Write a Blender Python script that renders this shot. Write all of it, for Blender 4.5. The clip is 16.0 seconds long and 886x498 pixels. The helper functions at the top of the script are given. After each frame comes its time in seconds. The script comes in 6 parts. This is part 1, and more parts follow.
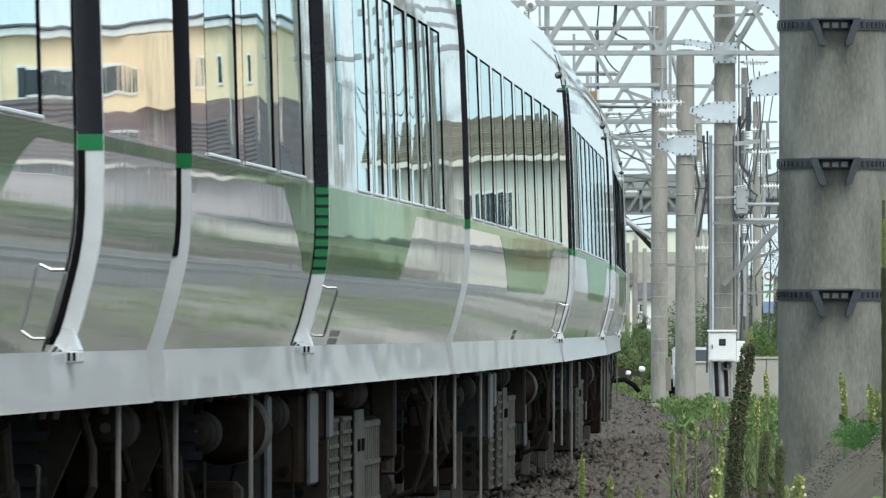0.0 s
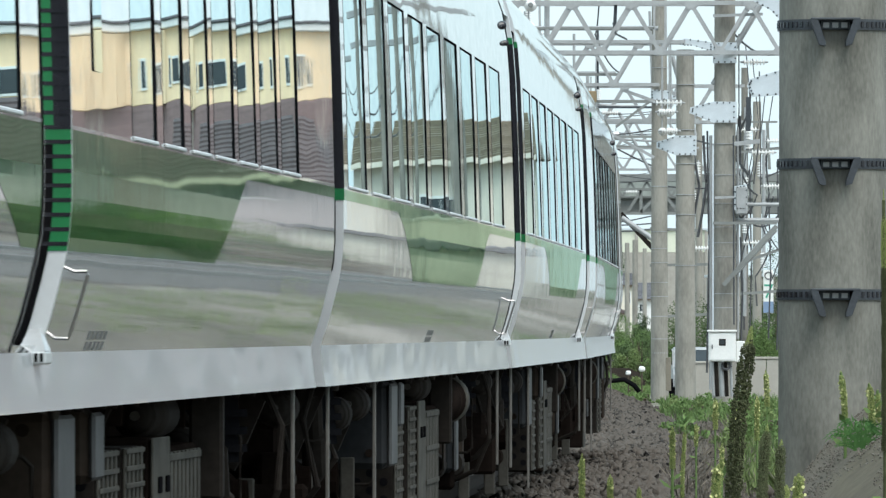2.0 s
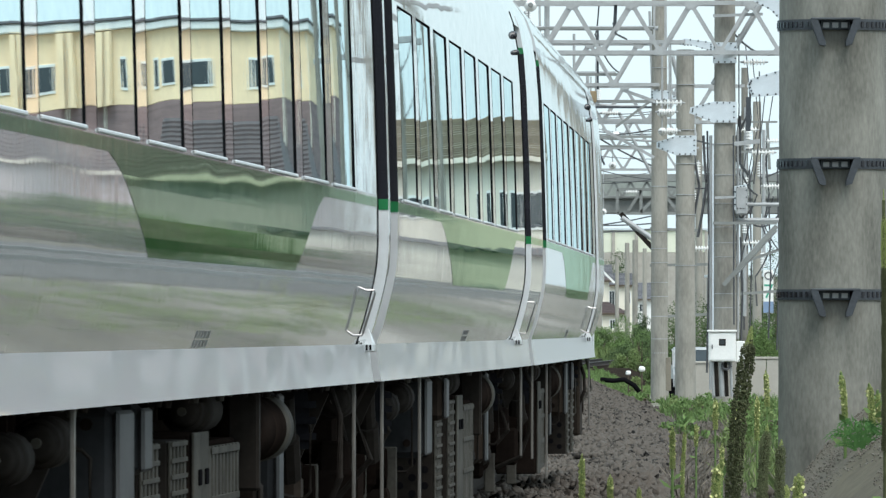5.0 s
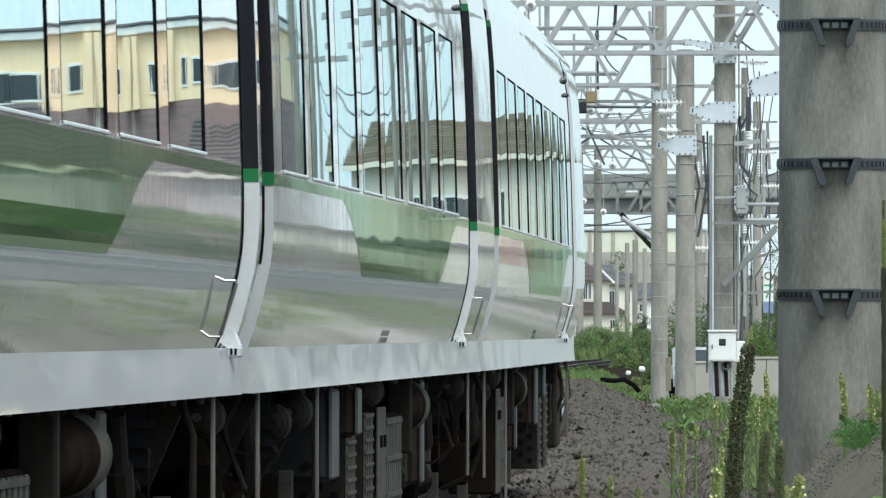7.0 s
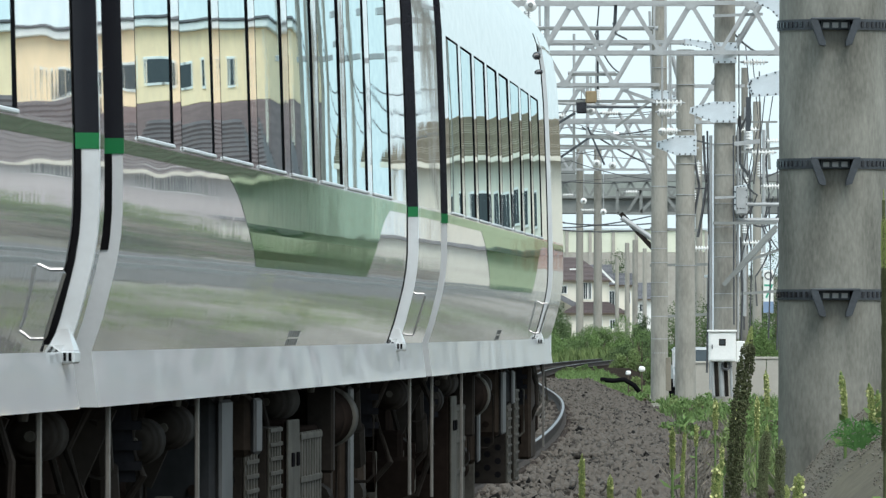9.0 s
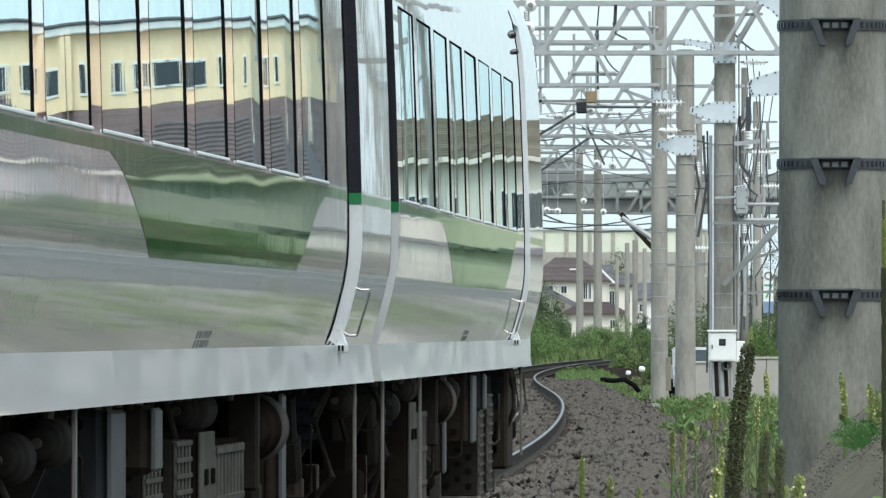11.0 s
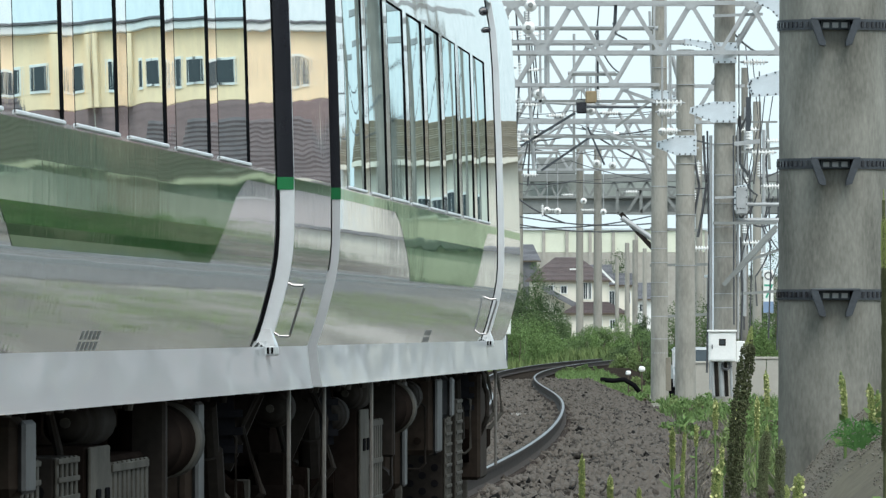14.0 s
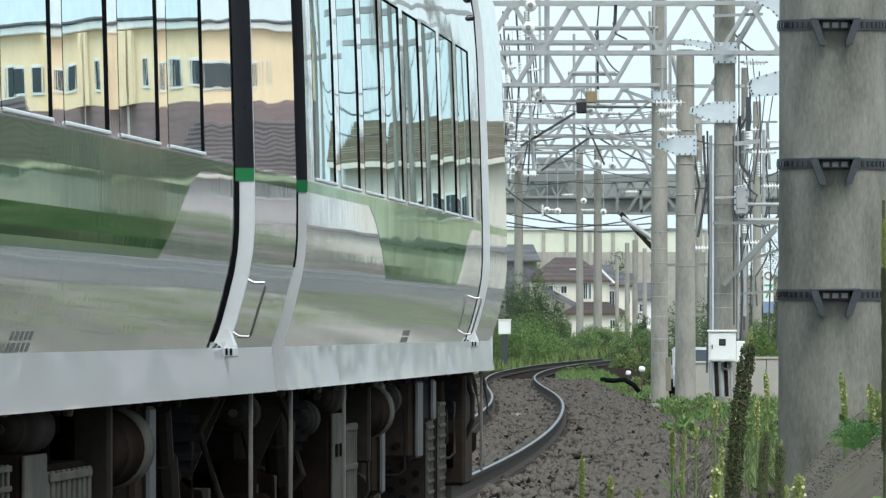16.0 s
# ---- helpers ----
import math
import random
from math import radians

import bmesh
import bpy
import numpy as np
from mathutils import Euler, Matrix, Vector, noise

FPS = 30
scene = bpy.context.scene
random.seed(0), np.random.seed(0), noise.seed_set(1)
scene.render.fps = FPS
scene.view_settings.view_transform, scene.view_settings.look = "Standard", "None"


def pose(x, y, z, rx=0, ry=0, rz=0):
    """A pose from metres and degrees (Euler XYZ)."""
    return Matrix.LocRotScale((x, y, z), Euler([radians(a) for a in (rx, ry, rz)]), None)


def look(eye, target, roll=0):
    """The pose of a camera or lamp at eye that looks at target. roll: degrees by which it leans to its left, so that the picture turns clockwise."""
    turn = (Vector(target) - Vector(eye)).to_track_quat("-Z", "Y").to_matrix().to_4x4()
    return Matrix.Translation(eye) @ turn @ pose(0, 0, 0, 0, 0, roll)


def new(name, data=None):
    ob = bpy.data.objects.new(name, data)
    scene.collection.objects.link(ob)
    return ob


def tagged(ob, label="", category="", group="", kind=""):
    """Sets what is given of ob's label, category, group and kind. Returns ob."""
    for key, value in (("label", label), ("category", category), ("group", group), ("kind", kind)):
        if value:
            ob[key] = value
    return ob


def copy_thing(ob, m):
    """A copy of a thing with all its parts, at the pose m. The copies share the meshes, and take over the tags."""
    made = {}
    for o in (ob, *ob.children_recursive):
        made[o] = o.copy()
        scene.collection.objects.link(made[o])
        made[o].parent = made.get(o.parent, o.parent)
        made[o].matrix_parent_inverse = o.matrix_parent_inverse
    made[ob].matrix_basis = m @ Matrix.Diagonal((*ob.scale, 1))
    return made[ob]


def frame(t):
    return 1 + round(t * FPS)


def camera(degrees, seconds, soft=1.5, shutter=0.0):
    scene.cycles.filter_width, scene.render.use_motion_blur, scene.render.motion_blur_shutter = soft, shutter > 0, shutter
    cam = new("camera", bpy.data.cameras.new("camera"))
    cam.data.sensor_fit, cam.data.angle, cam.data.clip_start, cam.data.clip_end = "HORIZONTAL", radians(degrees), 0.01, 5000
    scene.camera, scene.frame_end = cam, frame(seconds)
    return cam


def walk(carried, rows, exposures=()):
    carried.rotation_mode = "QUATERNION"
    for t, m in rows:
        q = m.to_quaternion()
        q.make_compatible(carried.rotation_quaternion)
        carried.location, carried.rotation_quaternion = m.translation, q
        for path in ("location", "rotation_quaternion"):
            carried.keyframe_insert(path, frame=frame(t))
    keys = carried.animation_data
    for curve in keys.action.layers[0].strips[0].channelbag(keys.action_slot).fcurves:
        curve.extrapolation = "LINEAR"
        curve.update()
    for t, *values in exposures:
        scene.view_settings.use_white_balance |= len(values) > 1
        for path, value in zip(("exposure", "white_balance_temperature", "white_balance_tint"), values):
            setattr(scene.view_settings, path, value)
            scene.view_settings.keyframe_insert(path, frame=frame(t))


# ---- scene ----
# ---------------------------------------------------------------- camera
cam = camera(5.29, 16.0, soft=1.35, shutter=0.4)
EYE = (0.0, 0.0, 1.149)
AIM = (0.0, 100.0, 1.149 + 0.834)
walk(cam, [(0.0, look(EYE, AIM)), (16.0, look(EYE, AIM))], [(0.0, 0.66, 6330, 10.5), (16.0, 0.66, 6330, 10.5)])

# ---------------------------------------------------------------- world and light
world = bpy.data.worlds.new("overcast_sky")
scene.world = world
world.use_nodes = True
wn, wl = world.node_tree.nodes, world.node_tree.links
wn.clear()
w_out = wn.new("ShaderNodeOutputWorld")
w_bg = wn.new("ShaderNodeBackground")
w_sky = wn.new("ShaderNodeTexSky")
w_sky.sky_type = "NISHITA"
w_sky.sun_disc = False
w_sky.sun_elevation = radians(52)
w_sky.sun_rotation = radians(150)
w_sky.air_density = 1.0
w_sky.dust_density = 2.5
# thin bright cloud over the blue
w_geo = wn.new("ShaderNodeTexCoord")
w_noise = wn.new("ShaderNodeTexNoise")
w_noise.inputs["Scale"].default_value = 2.2
w_noise.inputs["Detail"].default_value = 6
w_ramp = wn.new("ShaderNodeValToRGB")
w_ramp.color_ramp.elements[0].position, w_ramp.color_ramp.elements[1].position = 0.35, 0.62
w_ramp.color_ramp.elements[0].color, w_ramp.color_ramp.elements[1].color = (0.45, 0.45, 0.45, 1), (0.92, 0.92, 0.92, 1)
w_mix = wn.new("ShaderNodeMixRGB")
w_mix.inputs["Color2"].default_value = (7.7, 9.5, 10.0, 1)
wl.new(w_geo.outputs["Generated"], w_noise.inputs["Vector"])
wl.new(w_noise.outputs["Fac"], w_ramp.inputs["Fac"])
wl.new(w_ramp.outputs["Color"], w_mix.inputs["Fac"])
wl.new(w_sky.outputs["Color"], w_mix.inputs["Color1"])
wl.new(w_mix.outputs["Color"], w_bg.inputs["Color"])
w_bg.inputs["Strength"].default_value = 0.1
wl.new(w_bg.outputs["Background"], w_out.inputs["Surface"])

sun = new("sun", bpy.data.lights.new("sun", "SUN"))
sun.data.energy, sun.data.angle, sun.data.color = 1.5, radians(35), (1.0, 0.96, 0.9)
sun.matrix_basis = look((30, -60, 100), (0, 0, 0))


# ---------------------------------------------------------------- materials
def material(name, color, rough=0.6, metal=0.0, vary=0.25, scale=6.0, fine=60.0, bump=0.15, bump_scale=None, depth=0.01,
             coat=0.0, tint=None, streak=None, island=0.0, per_object=0.0, spec=0.5):
    """A surface whose colour varies at two scales, with fine relief."""
    m = bpy.data.materials.new(name)
    m.use_nodes = True
    n, l = m.node_tree.nodes, m.node_tree.links
    b = n["Principled BSDF"]
    b.inputs["Roughness"].default_value, b.inputs["Metallic"].default_value = rough, metal
    b.inputs["Coat Weight"].default_value = coat
    b.inputs["Coat Roughness"].default_value = 0.03
    b.inputs["Specular IOR Level"].default_value = spec
    co = n.new("ShaderNodeTexCoord")
    mp = n.new("ShaderNodeMapping")
    mp.inputs["Scale"].default_value = streak or (1, 1, 1)
    l.new(co.outputs["Object"], mp.inputs["Vector"])
    n1, n2 = n.new("ShaderNodeTexNoise"), n.new("ShaderNodeTexNoise")
    n1.inputs["Scale"].default_value, n2.inputs["Scale"].default_value = scale, fine
    n1.inputs["Detail"].default_value, n2.inputs["Detail"].default_value = 5, 3
    l.new(mp.outputs["Vector"], n1.inputs["Vector"])
    l.new(mp.outputs["Vector"], n2.inputs["Vector"])
    add = n.new("ShaderNodeMath")
    add.operation = "MULTIPLY_ADD"
    add.inputs[1].default_value = 0.4
    l.new(n2.outputs["Fac"], add.inputs[0])
    l.new(n1.outputs["Fac"], add.inputs[2])
    last = add.outputs["Value"]
    if island or per_object:
        src = n.new("ShaderNodeNewGeometry").outputs["Random Per Island"] if island else n.new("ShaderNodeObjectInfo").outputs["Random"]
        a2 = n.new("ShaderNodeMath")
        a2.operation = "MULTIPLY_ADD"
        a2.inputs[1].default_value = island or per_object
        l.new(src, a2.inputs[0])
        l.new(last, a2.inputs[2])
        last = a2.outputs["Value"]
    ramp = n.new("ShaderNodeValToRGB")
    ramp.color_ramp.elements[0].position, ramp.color_ramp.elements[1].position = 0.4, 1.0 + (island or per_object)
    dark = [c * (1 - vary) for c in color]
    light = [min(1, c * (1 + vary)) for c in (tint or color)]
    ramp.color_ramp.elements[0].color, ramp.color_ramp.elements[1].color = (*dark, 1), (*light, 1)
    l.new(last, ramp.inputs["Fac"])
    l.new(ramp.outputs["Color"], b.inputs["Base Color"])
    if bump:
        bp = n.new("ShaderNodeBump")
        bp.inputs["Strength"].default_value, bp.inputs["Distance"].default_value = bump, depth
        if bump_scale:
            n3 = n.new("ShaderNodeTexNoise")
            n3.inputs["Scale"].default_value = bump_scale
            n3.inputs["Detail"].default_value = 1
            l.new(mp.outputs["Vector"], n3.inputs["Vector"])
            l.new(n3.outputs["Fac"], bp.inputs["Height"])
        else:
            l.new(last, bp.inputs["Height"])
        l.new(bp.outputs["Normal"], b.inputs["Normal"])
    return m


def gloss_film(name, film, under, share, rough=0.03, wave=0.1, wave_scale=1.4, drip=0.03, deep=0.004):
    """Paint under a tinted mirror-like film, with slow waves in the sheet."""
    m = bpy.data.materials.new(name)
    m.use_nodes = True
    n, l = m.node_tree.nodes, m.node_tree.links
    n.remove(n["Principled BSDF"])
    gl, di, mix = n.new("ShaderNodeBsdfGlossy"), n.new("ShaderNodeBsdfDiffuse"), n.new("ShaderNodeMixShader")
    gl.inputs["Roughness"].default_value = rough
    co, mp, nz, ng, bp, rp = (n.new("ShaderNode" + k) for k in ("TexCoord", "Mapping", "TexNoise", "TexNoise", "Bump", "ValToRGB"))
    mp.inputs["Scale"].default_value = (1, 0.6, 2)
    nz.inputs["Scale"].default_value, nz.inputs["Detail"].default_value = wave_scale, 1
    ng.inputs["Scale"].default_value, ng.inputs["Detail"].default_value = 7, 6
    bp.inputs["Strength"].default_value, bp.inputs["Distance"].default_value = wave, deep
    mp2, nd, bp2 = (n.new("ShaderNode" + k) for k in ("Mapping", "TexNoise", "Bump"))
    mp2.inputs["Scale"].default_value = (1, 7, 0.7)
    nd.inputs["Scale"].default_value, nd.inputs["Detail"].default_value = 1.6, 3
    bp2.inputs["Strength"].default_value, bp2.inputs["Distance"].default_value = drip, deep
    l.new(co.outputs["Object"], mp2.inputs["Vector"])
    l.new(mp2.outputs["Vector"], nd.inputs["Vector"])
    l.new(nd.outputs["Fac"], bp2.inputs["Height"])
    l.new(bp2.outputs["Normal"], bp.inputs["Normal"])
    rp.color_ramp.elements[0].color = (*[c * 0.88 for c in film], 1)
    rp.color_ramp.elements[1].color = (*[min(1, c * 1.1) for c in film], 1)
    di.inputs["Color"].default_value = (*under, 1)
    mix.inputs["Fac"].default_value = share
    for a, b in ((co.outputs["Object"], mp.inputs["Vector"]), (mp.outputs["Vector"], nz.inputs["Vector"]), (mp.outputs["Vector"], ng.inputs["Vector"]),
                 (nz.outputs["Fac"], bp.inputs["Height"]), (ng.outputs["Fac"], rp.inputs["Fac"]), (rp.outputs["Color"], gl.inputs["Color"]),
                 (bp.outputs["Normal"], gl.inputs["Normal"]), (di.outputs["BSDF"], mix.inputs[1]), (gl.outputs["BSDF"], mix.inputs[2]),
                 (mix.outputs["Shader"], n["Material Output"].inputs["Surface"])):
        l.new(a, b)
    return m


SILVER = gloss_film("silver_mirror_gloss", (0.9, 0.96, 0.98), (0.55, 0.57, 0.57), 0.95, 0.014, 0.24, 1.4, 0.022)
PAINT = gloss_film("pale_silver_paint", (0.93, 0.925, 0.915), (0.62, 0.62, 0.615), 0.78, 0.025, 0.45, 1.1, 0.06)
GREEN = gloss_film("green_metallic_film", (0.58, 0.69, 0.56), (0.03, 0.17, 0.065), 0.83, 0.035, 0.5, 1.2, 0.06)
SKIRT = gloss_film("rippled_skirt_steel", (0.93, 0.94, 0.95), (0.46, 0.475, 0.48), 0.42, 0.03, 0.7, 1.5, 0.07, 0.016)
GREENMARK = material("green_paint", (0.008, 0.14, 0.042), 0.3, 0.0, 0.12, 3, 20, 0.05)
BLACK = material("black_gloss_paint", (0.012, 0.012, 0.016), 0.2, 0.0, 0.2, 3, 20, 0)
RUBBER = material("black_rubber", (0.008, 0.008, 0.009), 0.8, 0.0, 0.3, 5, 50, 0.2, spec=0.0)
GLASS = gloss_film("dark_reflecting_train_glass", (0.77, 0.94, 1.0), (0.01, 0.012, 0.014), 0.95, 0.004, 0.1, 1.1, 0.01)
CHROME = material("polished_steel", (0.32, 0.32, 0.32), 0.3, 1.0, 0.08, 8, 60, 0.05)
STEPSTEEL = material("bright_step_steel", (0.62, 0.63, 0.63), 0.35, 0.6, 0.1, 8, 60, 0.05)
JAMB = material("pale_grey_paint", (0.52, 0.54, 0.55), 0.4, 0.0, 0.1, 4, 40, 0.1)
ROOF = material("pale_roof_paint", (0.72, 0.78, 0.78), 0.4, 0.0, 0.1, 2, 20, 0.1, coat=0.2)
# near-black running gear colours also hold the shade under the cars
GEAR = material("shaded_black_underframe", (0.0145, 0.0108, 0.009), 0.9, 0.0, 0.5, 3, 30, 0.5, spec=0.0)
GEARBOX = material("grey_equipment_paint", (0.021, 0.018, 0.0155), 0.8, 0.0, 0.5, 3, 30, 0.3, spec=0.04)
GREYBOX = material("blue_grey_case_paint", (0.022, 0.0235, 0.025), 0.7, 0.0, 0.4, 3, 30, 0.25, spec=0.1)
# outer faces of the cases: side light is put into this paler grey
CASEFACE = material("lit_side_case_grey", (0.052, 0.053, 0.053), 0.6, 0.0, 0.4, 3, 30, 0.25, spec=0.2)
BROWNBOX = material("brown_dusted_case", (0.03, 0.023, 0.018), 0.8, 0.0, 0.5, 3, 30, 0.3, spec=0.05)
RUSTY = material("shaded_rusty_iron", (0.007, 0.005, 0.004), 0.9, 0.0, 0.5, 6, 60, 0.5, spec=0.0)
PALEGEAR = material("dusty_pale_equipment", (0.068, 0.064, 0.055), 0.8, 0.0, 0.45, 4, 40, 0.4, spec=0.05)
STRAPPAINT = material("pale_strap_paint", (0.14, 0.133, 0.12), 0.6, 0.0, 0.3, 4, 40, 0.2, spec=0.2)
RAILSIDE = material("rusty_rail_flank", (0.038, 0.031, 0.027), 0.85, 0.0, 0.4, 8, 80, 0.4, spec=0.1)
RAILTOP = material("worn_rail_head", (0.15, 0.147, 0.142), 0.4, 1.0, 0.15, 5, 50, 0.1)
BALLAST = material("ballast_stone", (0.006, 0.005, 0.004), 0.95, 0.0, 0.5, 0.8, 30, 0.6, tint=(0.068, 0.059, 0.05), island=0.9, spec=0.2)
BALLAST.node_tree.nodes["Color Ramp"].color_ramp.elements[0].position = 0.66
BED = material("ballast_bed_gravel", (0.011, 0.009, 0.0075), 0.95, 0.0, 0.6, 5, 25, 0.9, tint=(0.034, 0.028, 0.023), depth=0.04, spec=0.0)
SOIL = material("dry_soil", (0.085, 0.072, 0.06), 0.95, 0.0, 0.4, 0.6, 12, 0.6, tint=(0.12, 0.11, 0.08), depth=0.03, spec=0.2)
TIE = material("concrete_tie", (0.26, 0.25, 0.23), 0.9, 0.0, 0.3, 4, 50, 0.4)
CONCRETE = material("weathered_pole_concrete", (0.12, 0.119, 0.101), 0.9, 0.0, 0.38, 3.6, 55, 0.28, tint=(0.21, 0.207, 0.181), streak=(1.6, 1.6, 0.55), spec=0.3)
FAR_CONCRETE = material("far_pole_concrete", (0.165, 0.156, 0.135), 0.9, 0.0, 0.45, 2.2, 16, 0.3, tint=(0.215, 0.205, 0.178), streak=(1.4, 1.4, 0.45), per_object=0.35)
STEEL = material("galvanised_steel", (0.36, 0.37, 0.37), 0.6, 0.2, 0.2, 3, 30, 0.15)
GIRDER = material("dull_grey_girder_paint", (0.2, 0.21, 0.2), 0.7, 0.0, 0.2, 0.8, 8, 0.1)
MARKING = material("faded_grey_marking", (0.16, 0.16, 0.155), 0.7, 0.0, 0.2, 5, 30, 0)
PLATE = material("pale_galvanised_plate", (0.6, 0.65, 0.68), 0.5, 0.3, 0.12, 3, 30, 0.15)
OLIVEGREY = material("grey_green_cladding", (0.3, 0.33, 0.3), 0.8, 0.0, 0.2, 0.5, 6, 0.1)
DARKSTEEL = material("dark_weathered_steel", (0.045, 0.052, 0.06), 0.6, 0.2, 0.35, 10, 80, 0.3)
def ground_cover():
    """Soil, pale gravel and thin grass in broad patches."""
    m = SOIL
    n, l = m.node_tree.nodes, m.node_tree.links
    b = n["Principled BSDF"]
    old = b.inputs["Base Color"].links[0].from_socket
    co = n.new("ShaderNodeTexCoord")
    for k, (scale, lo, hi, col) in enumerate(((0.11, 0.45, 0.6, (0.3, 0.275, 0.24, 1)), (0.07, 0.52, 0.66, (0.1, 0.115, 0.06, 1)))):
        mp = n.new("ShaderNodeMapping")
        mp.inputs["Location"].default_value = (7.3 * k, 3.1, 0)
        mp.inputs["Scale"].default_value = (1.0, 0.5, 1.0)
        nz, rp, mx = n.new("ShaderNodeTexNoise"), n.new("ShaderNodeValToRGB"), n.new("ShaderNodeMixRGB")
        nz.inputs["Scale"].default_value, nz.inputs["Detail"].default_value = scale, 8
        rp.color_ramp.elements[0].position, rp.color_ramp.elements[1].position = lo, hi
        mx.inputs["Color2"].default_value = col
        for a, c in ((co.outputs["Object"], mp.inputs["Vector"]), (mp.outputs["Vector"], nz.inputs["Vector"]), (nz.outputs["Fac"], rp.inputs["Fac"]),
                     (rp.outputs["Color"], mx.inputs["Fac"]), (old, mx.inputs["Color1"])):
            l.new(a, c)
        old = mx.outputs["Color"]
    l.new(old, b.inputs["Base Color"])


ground_cover()
CABLE = material("weathered_cable", (0.06, 0.063, 0.067), 0.7)
PORCELAIN = material("white_porcelain", (0.75, 0.75, 0.73), 0.25, 0.0, 0.08, 5, 30, 0.05)
WHITE = material("white_box_paint", (0.78, 0.78, 0.75), 0.5, 0.0, 0.1, 2, 20, 0.1)
YELLOW = material("cream_yellow_render", (0.95, 0.71, 0.46), 0.85, 0.0, 0.1, 0.6, 8, 0.2)
PALESHED = material("pale_shed_cladding", (0.6, 0.58, 0.5), 0.8, 0.0, 0.25, 0.35, 5, 0.2, streak=(0.5, 0.5, 2.5))
WEATHERED = material("weathered_grey_green_cladding", (0.25, 0.27, 0.24), 0.8, 0.0, 0.35, 0.35, 5, 0.2, streak=(0.5, 0.5, 2.5))
CREAM = material("cream_house_wall", (0.7, 0.66, 0.56), 0.85, 0.0, 0.1, 0.6, 8, 0.2)
LILAC = material("lilac_grey_house_wall", (0.47, 0.43, 0.43), 0.85, 0.0, 0.15, 0.6, 8, 0.2, streak=(0.5, 0.5, 2.0))
TILES = material("mauve_brown_roof_tiles", (0.098, 0.074, 0.072), 0.7, 0.0, 0.3, 1, 12, 0.4)
GREYTILES = material("grey_roof_tiles", (0.13, 0.13, 0.14), 0.6, 0.0, 0.3, 1, 12, 0.4)
OLIVEROOF = material("olive_brown_roof_tiles", (0.17, 0.145, 0.1), 0.7, 0.0, 0.3, 1, 12, 0.4)
PANE = material("house_window_glass", (0.03, 0.04, 0.045), 0.06, 0.0, 0.2, 1, 5, 0.02)
GRASS = material("grass_blades", (0.06, 0.095, 0.03), 0.8, 0.0, 0.4, 0.8, 9, 0.0, tint=(0.13, 0.175, 0.065), island=0.6, spec=0.2)
WEED = material("fresh_weed_leaves", (0.07, 0.11, 0.036), 0.75, 0.0, 0.35, 0.8, 9, 0.0, tint=(0.115, 0.178, 0.062), island=0.4, spec=0.15)
LEAF = material("shrub_leaves", (0.048, 0.076, 0.032), 0.8, 0.0, 0.35, 0.5, 9, 0.0, tint=(0.082, 0.12, 0.052), island=0.35, spec=0.1)
DRY = material("dry_stalks", (0.12, 0.105, 0.08), 0.9, 0.0, 0.3, 2, 20, 0.0, tint=(0.19, 0.17, 0.135), island=0.6, spec=0.2)
GREENSPIKE = material("greenish_mullein_spike", (0.045, 0.052, 0.026), 0.9, 0.0, 0.4, 8, 60, 0.0, tint=(0.1, 0.112, 0.058), island=0.5, spec=0.2)
SPIKE = material("mullein_seed_spike", (0.029, 0.034, 0.016), 0.9, 0.0, 0.4, 8, 60, 0.0, tint=(0.06, 0.067, 0.033), island=0.5, spec=0.2)
BUD = material("pale_green_buds", (0.1, 0.14, 0.045), 0.8, 0.0, 0.3, 8, 60, 0.0, tint=(0.24, 0.28, 0.1), island=0.5, spec=0.2)
DARKLEAF = material("dark_shrub_leaves", (0.025, 0.042, 0.02), 0.85, 0.0, 0.4, 0.5, 9, 0.0, tint=(0.05, 0.08, 0.035), island=0.4, spec=0.08)
FERN = material("dark_green_frond", (0.025, 0.07, 0.02), 0.7, 0.0, 0.35, 3, 30, 0.0, tint=(0.06, 0.14, 0.04), island=0.5, spec=0.2)
GRIT = material("speckled_bank_grit", (0.035, 0.031, 0.026), 0.95, 0.0, 0.5, 3, 30, 0.3, tint=(0.125, 0.117, 0.1), island=0.9, spec=0.1)
PETAL = material("yellow_petals", (0.5, 0.5, 0.22), 0.7, 0.0, 0.2, 8, 60, 0.0, island=0.3)
BARK = material("bark", (0.09, 0.07, 0.05), 0.9, 0.0, 0.4, 6, 50, 0.5)
SIGNGREEN = material("green_sign_paint", (0.05, 0.35, 0.22), 0.5, 0.0, 0.1, 3, 20, 0.05)
SIGNRED = material("red_sign_paint", (0.42, 0.2, 0.14), 0.5, 0.0, 0.1, 3, 20, 0.05)
SIGNBLUE = material("blue_sign_paint", (0.2, 0.28, 0.42), 0.5, 0.0, 0.1, 3, 20, 0.05)
AMBER = material("amber_lamp_housing", (0.24, 0.18, 0.1), 0.5, 0.0, 0.2, 5, 30, 0.1)


# ---------------------------------------------------------------- small builders
def part(name, bm, mat, parent=None, label="", m=None, smooth=False):
    """Links a bmesh as one mesh object, under a thing or a part."""
    me = bpy.data.meshes.new(name)
    bm.to_mesh(me)
    bm.free()
    return mesh_part(name, me, mat, parent, label, m, smooth)


def mesh_part(name, me, mat, parent=None, label="", m=None, smooth=False):
    if mat is not None and not me.materials:
        for one in (mat if isinstance(mat, (list, tuple)) else [mat]):
            me.materials.append(one)
    if smooth:
        me.polygons.foreach_set("use_smooth", [True] * len(me.polygons))
    ob = new(name, me)
    if parent is not None:
        ob.parent = parent
    if m is not None:
        ob.matrix_basis = m
    if label:
        tagged(ob, label)
    return ob


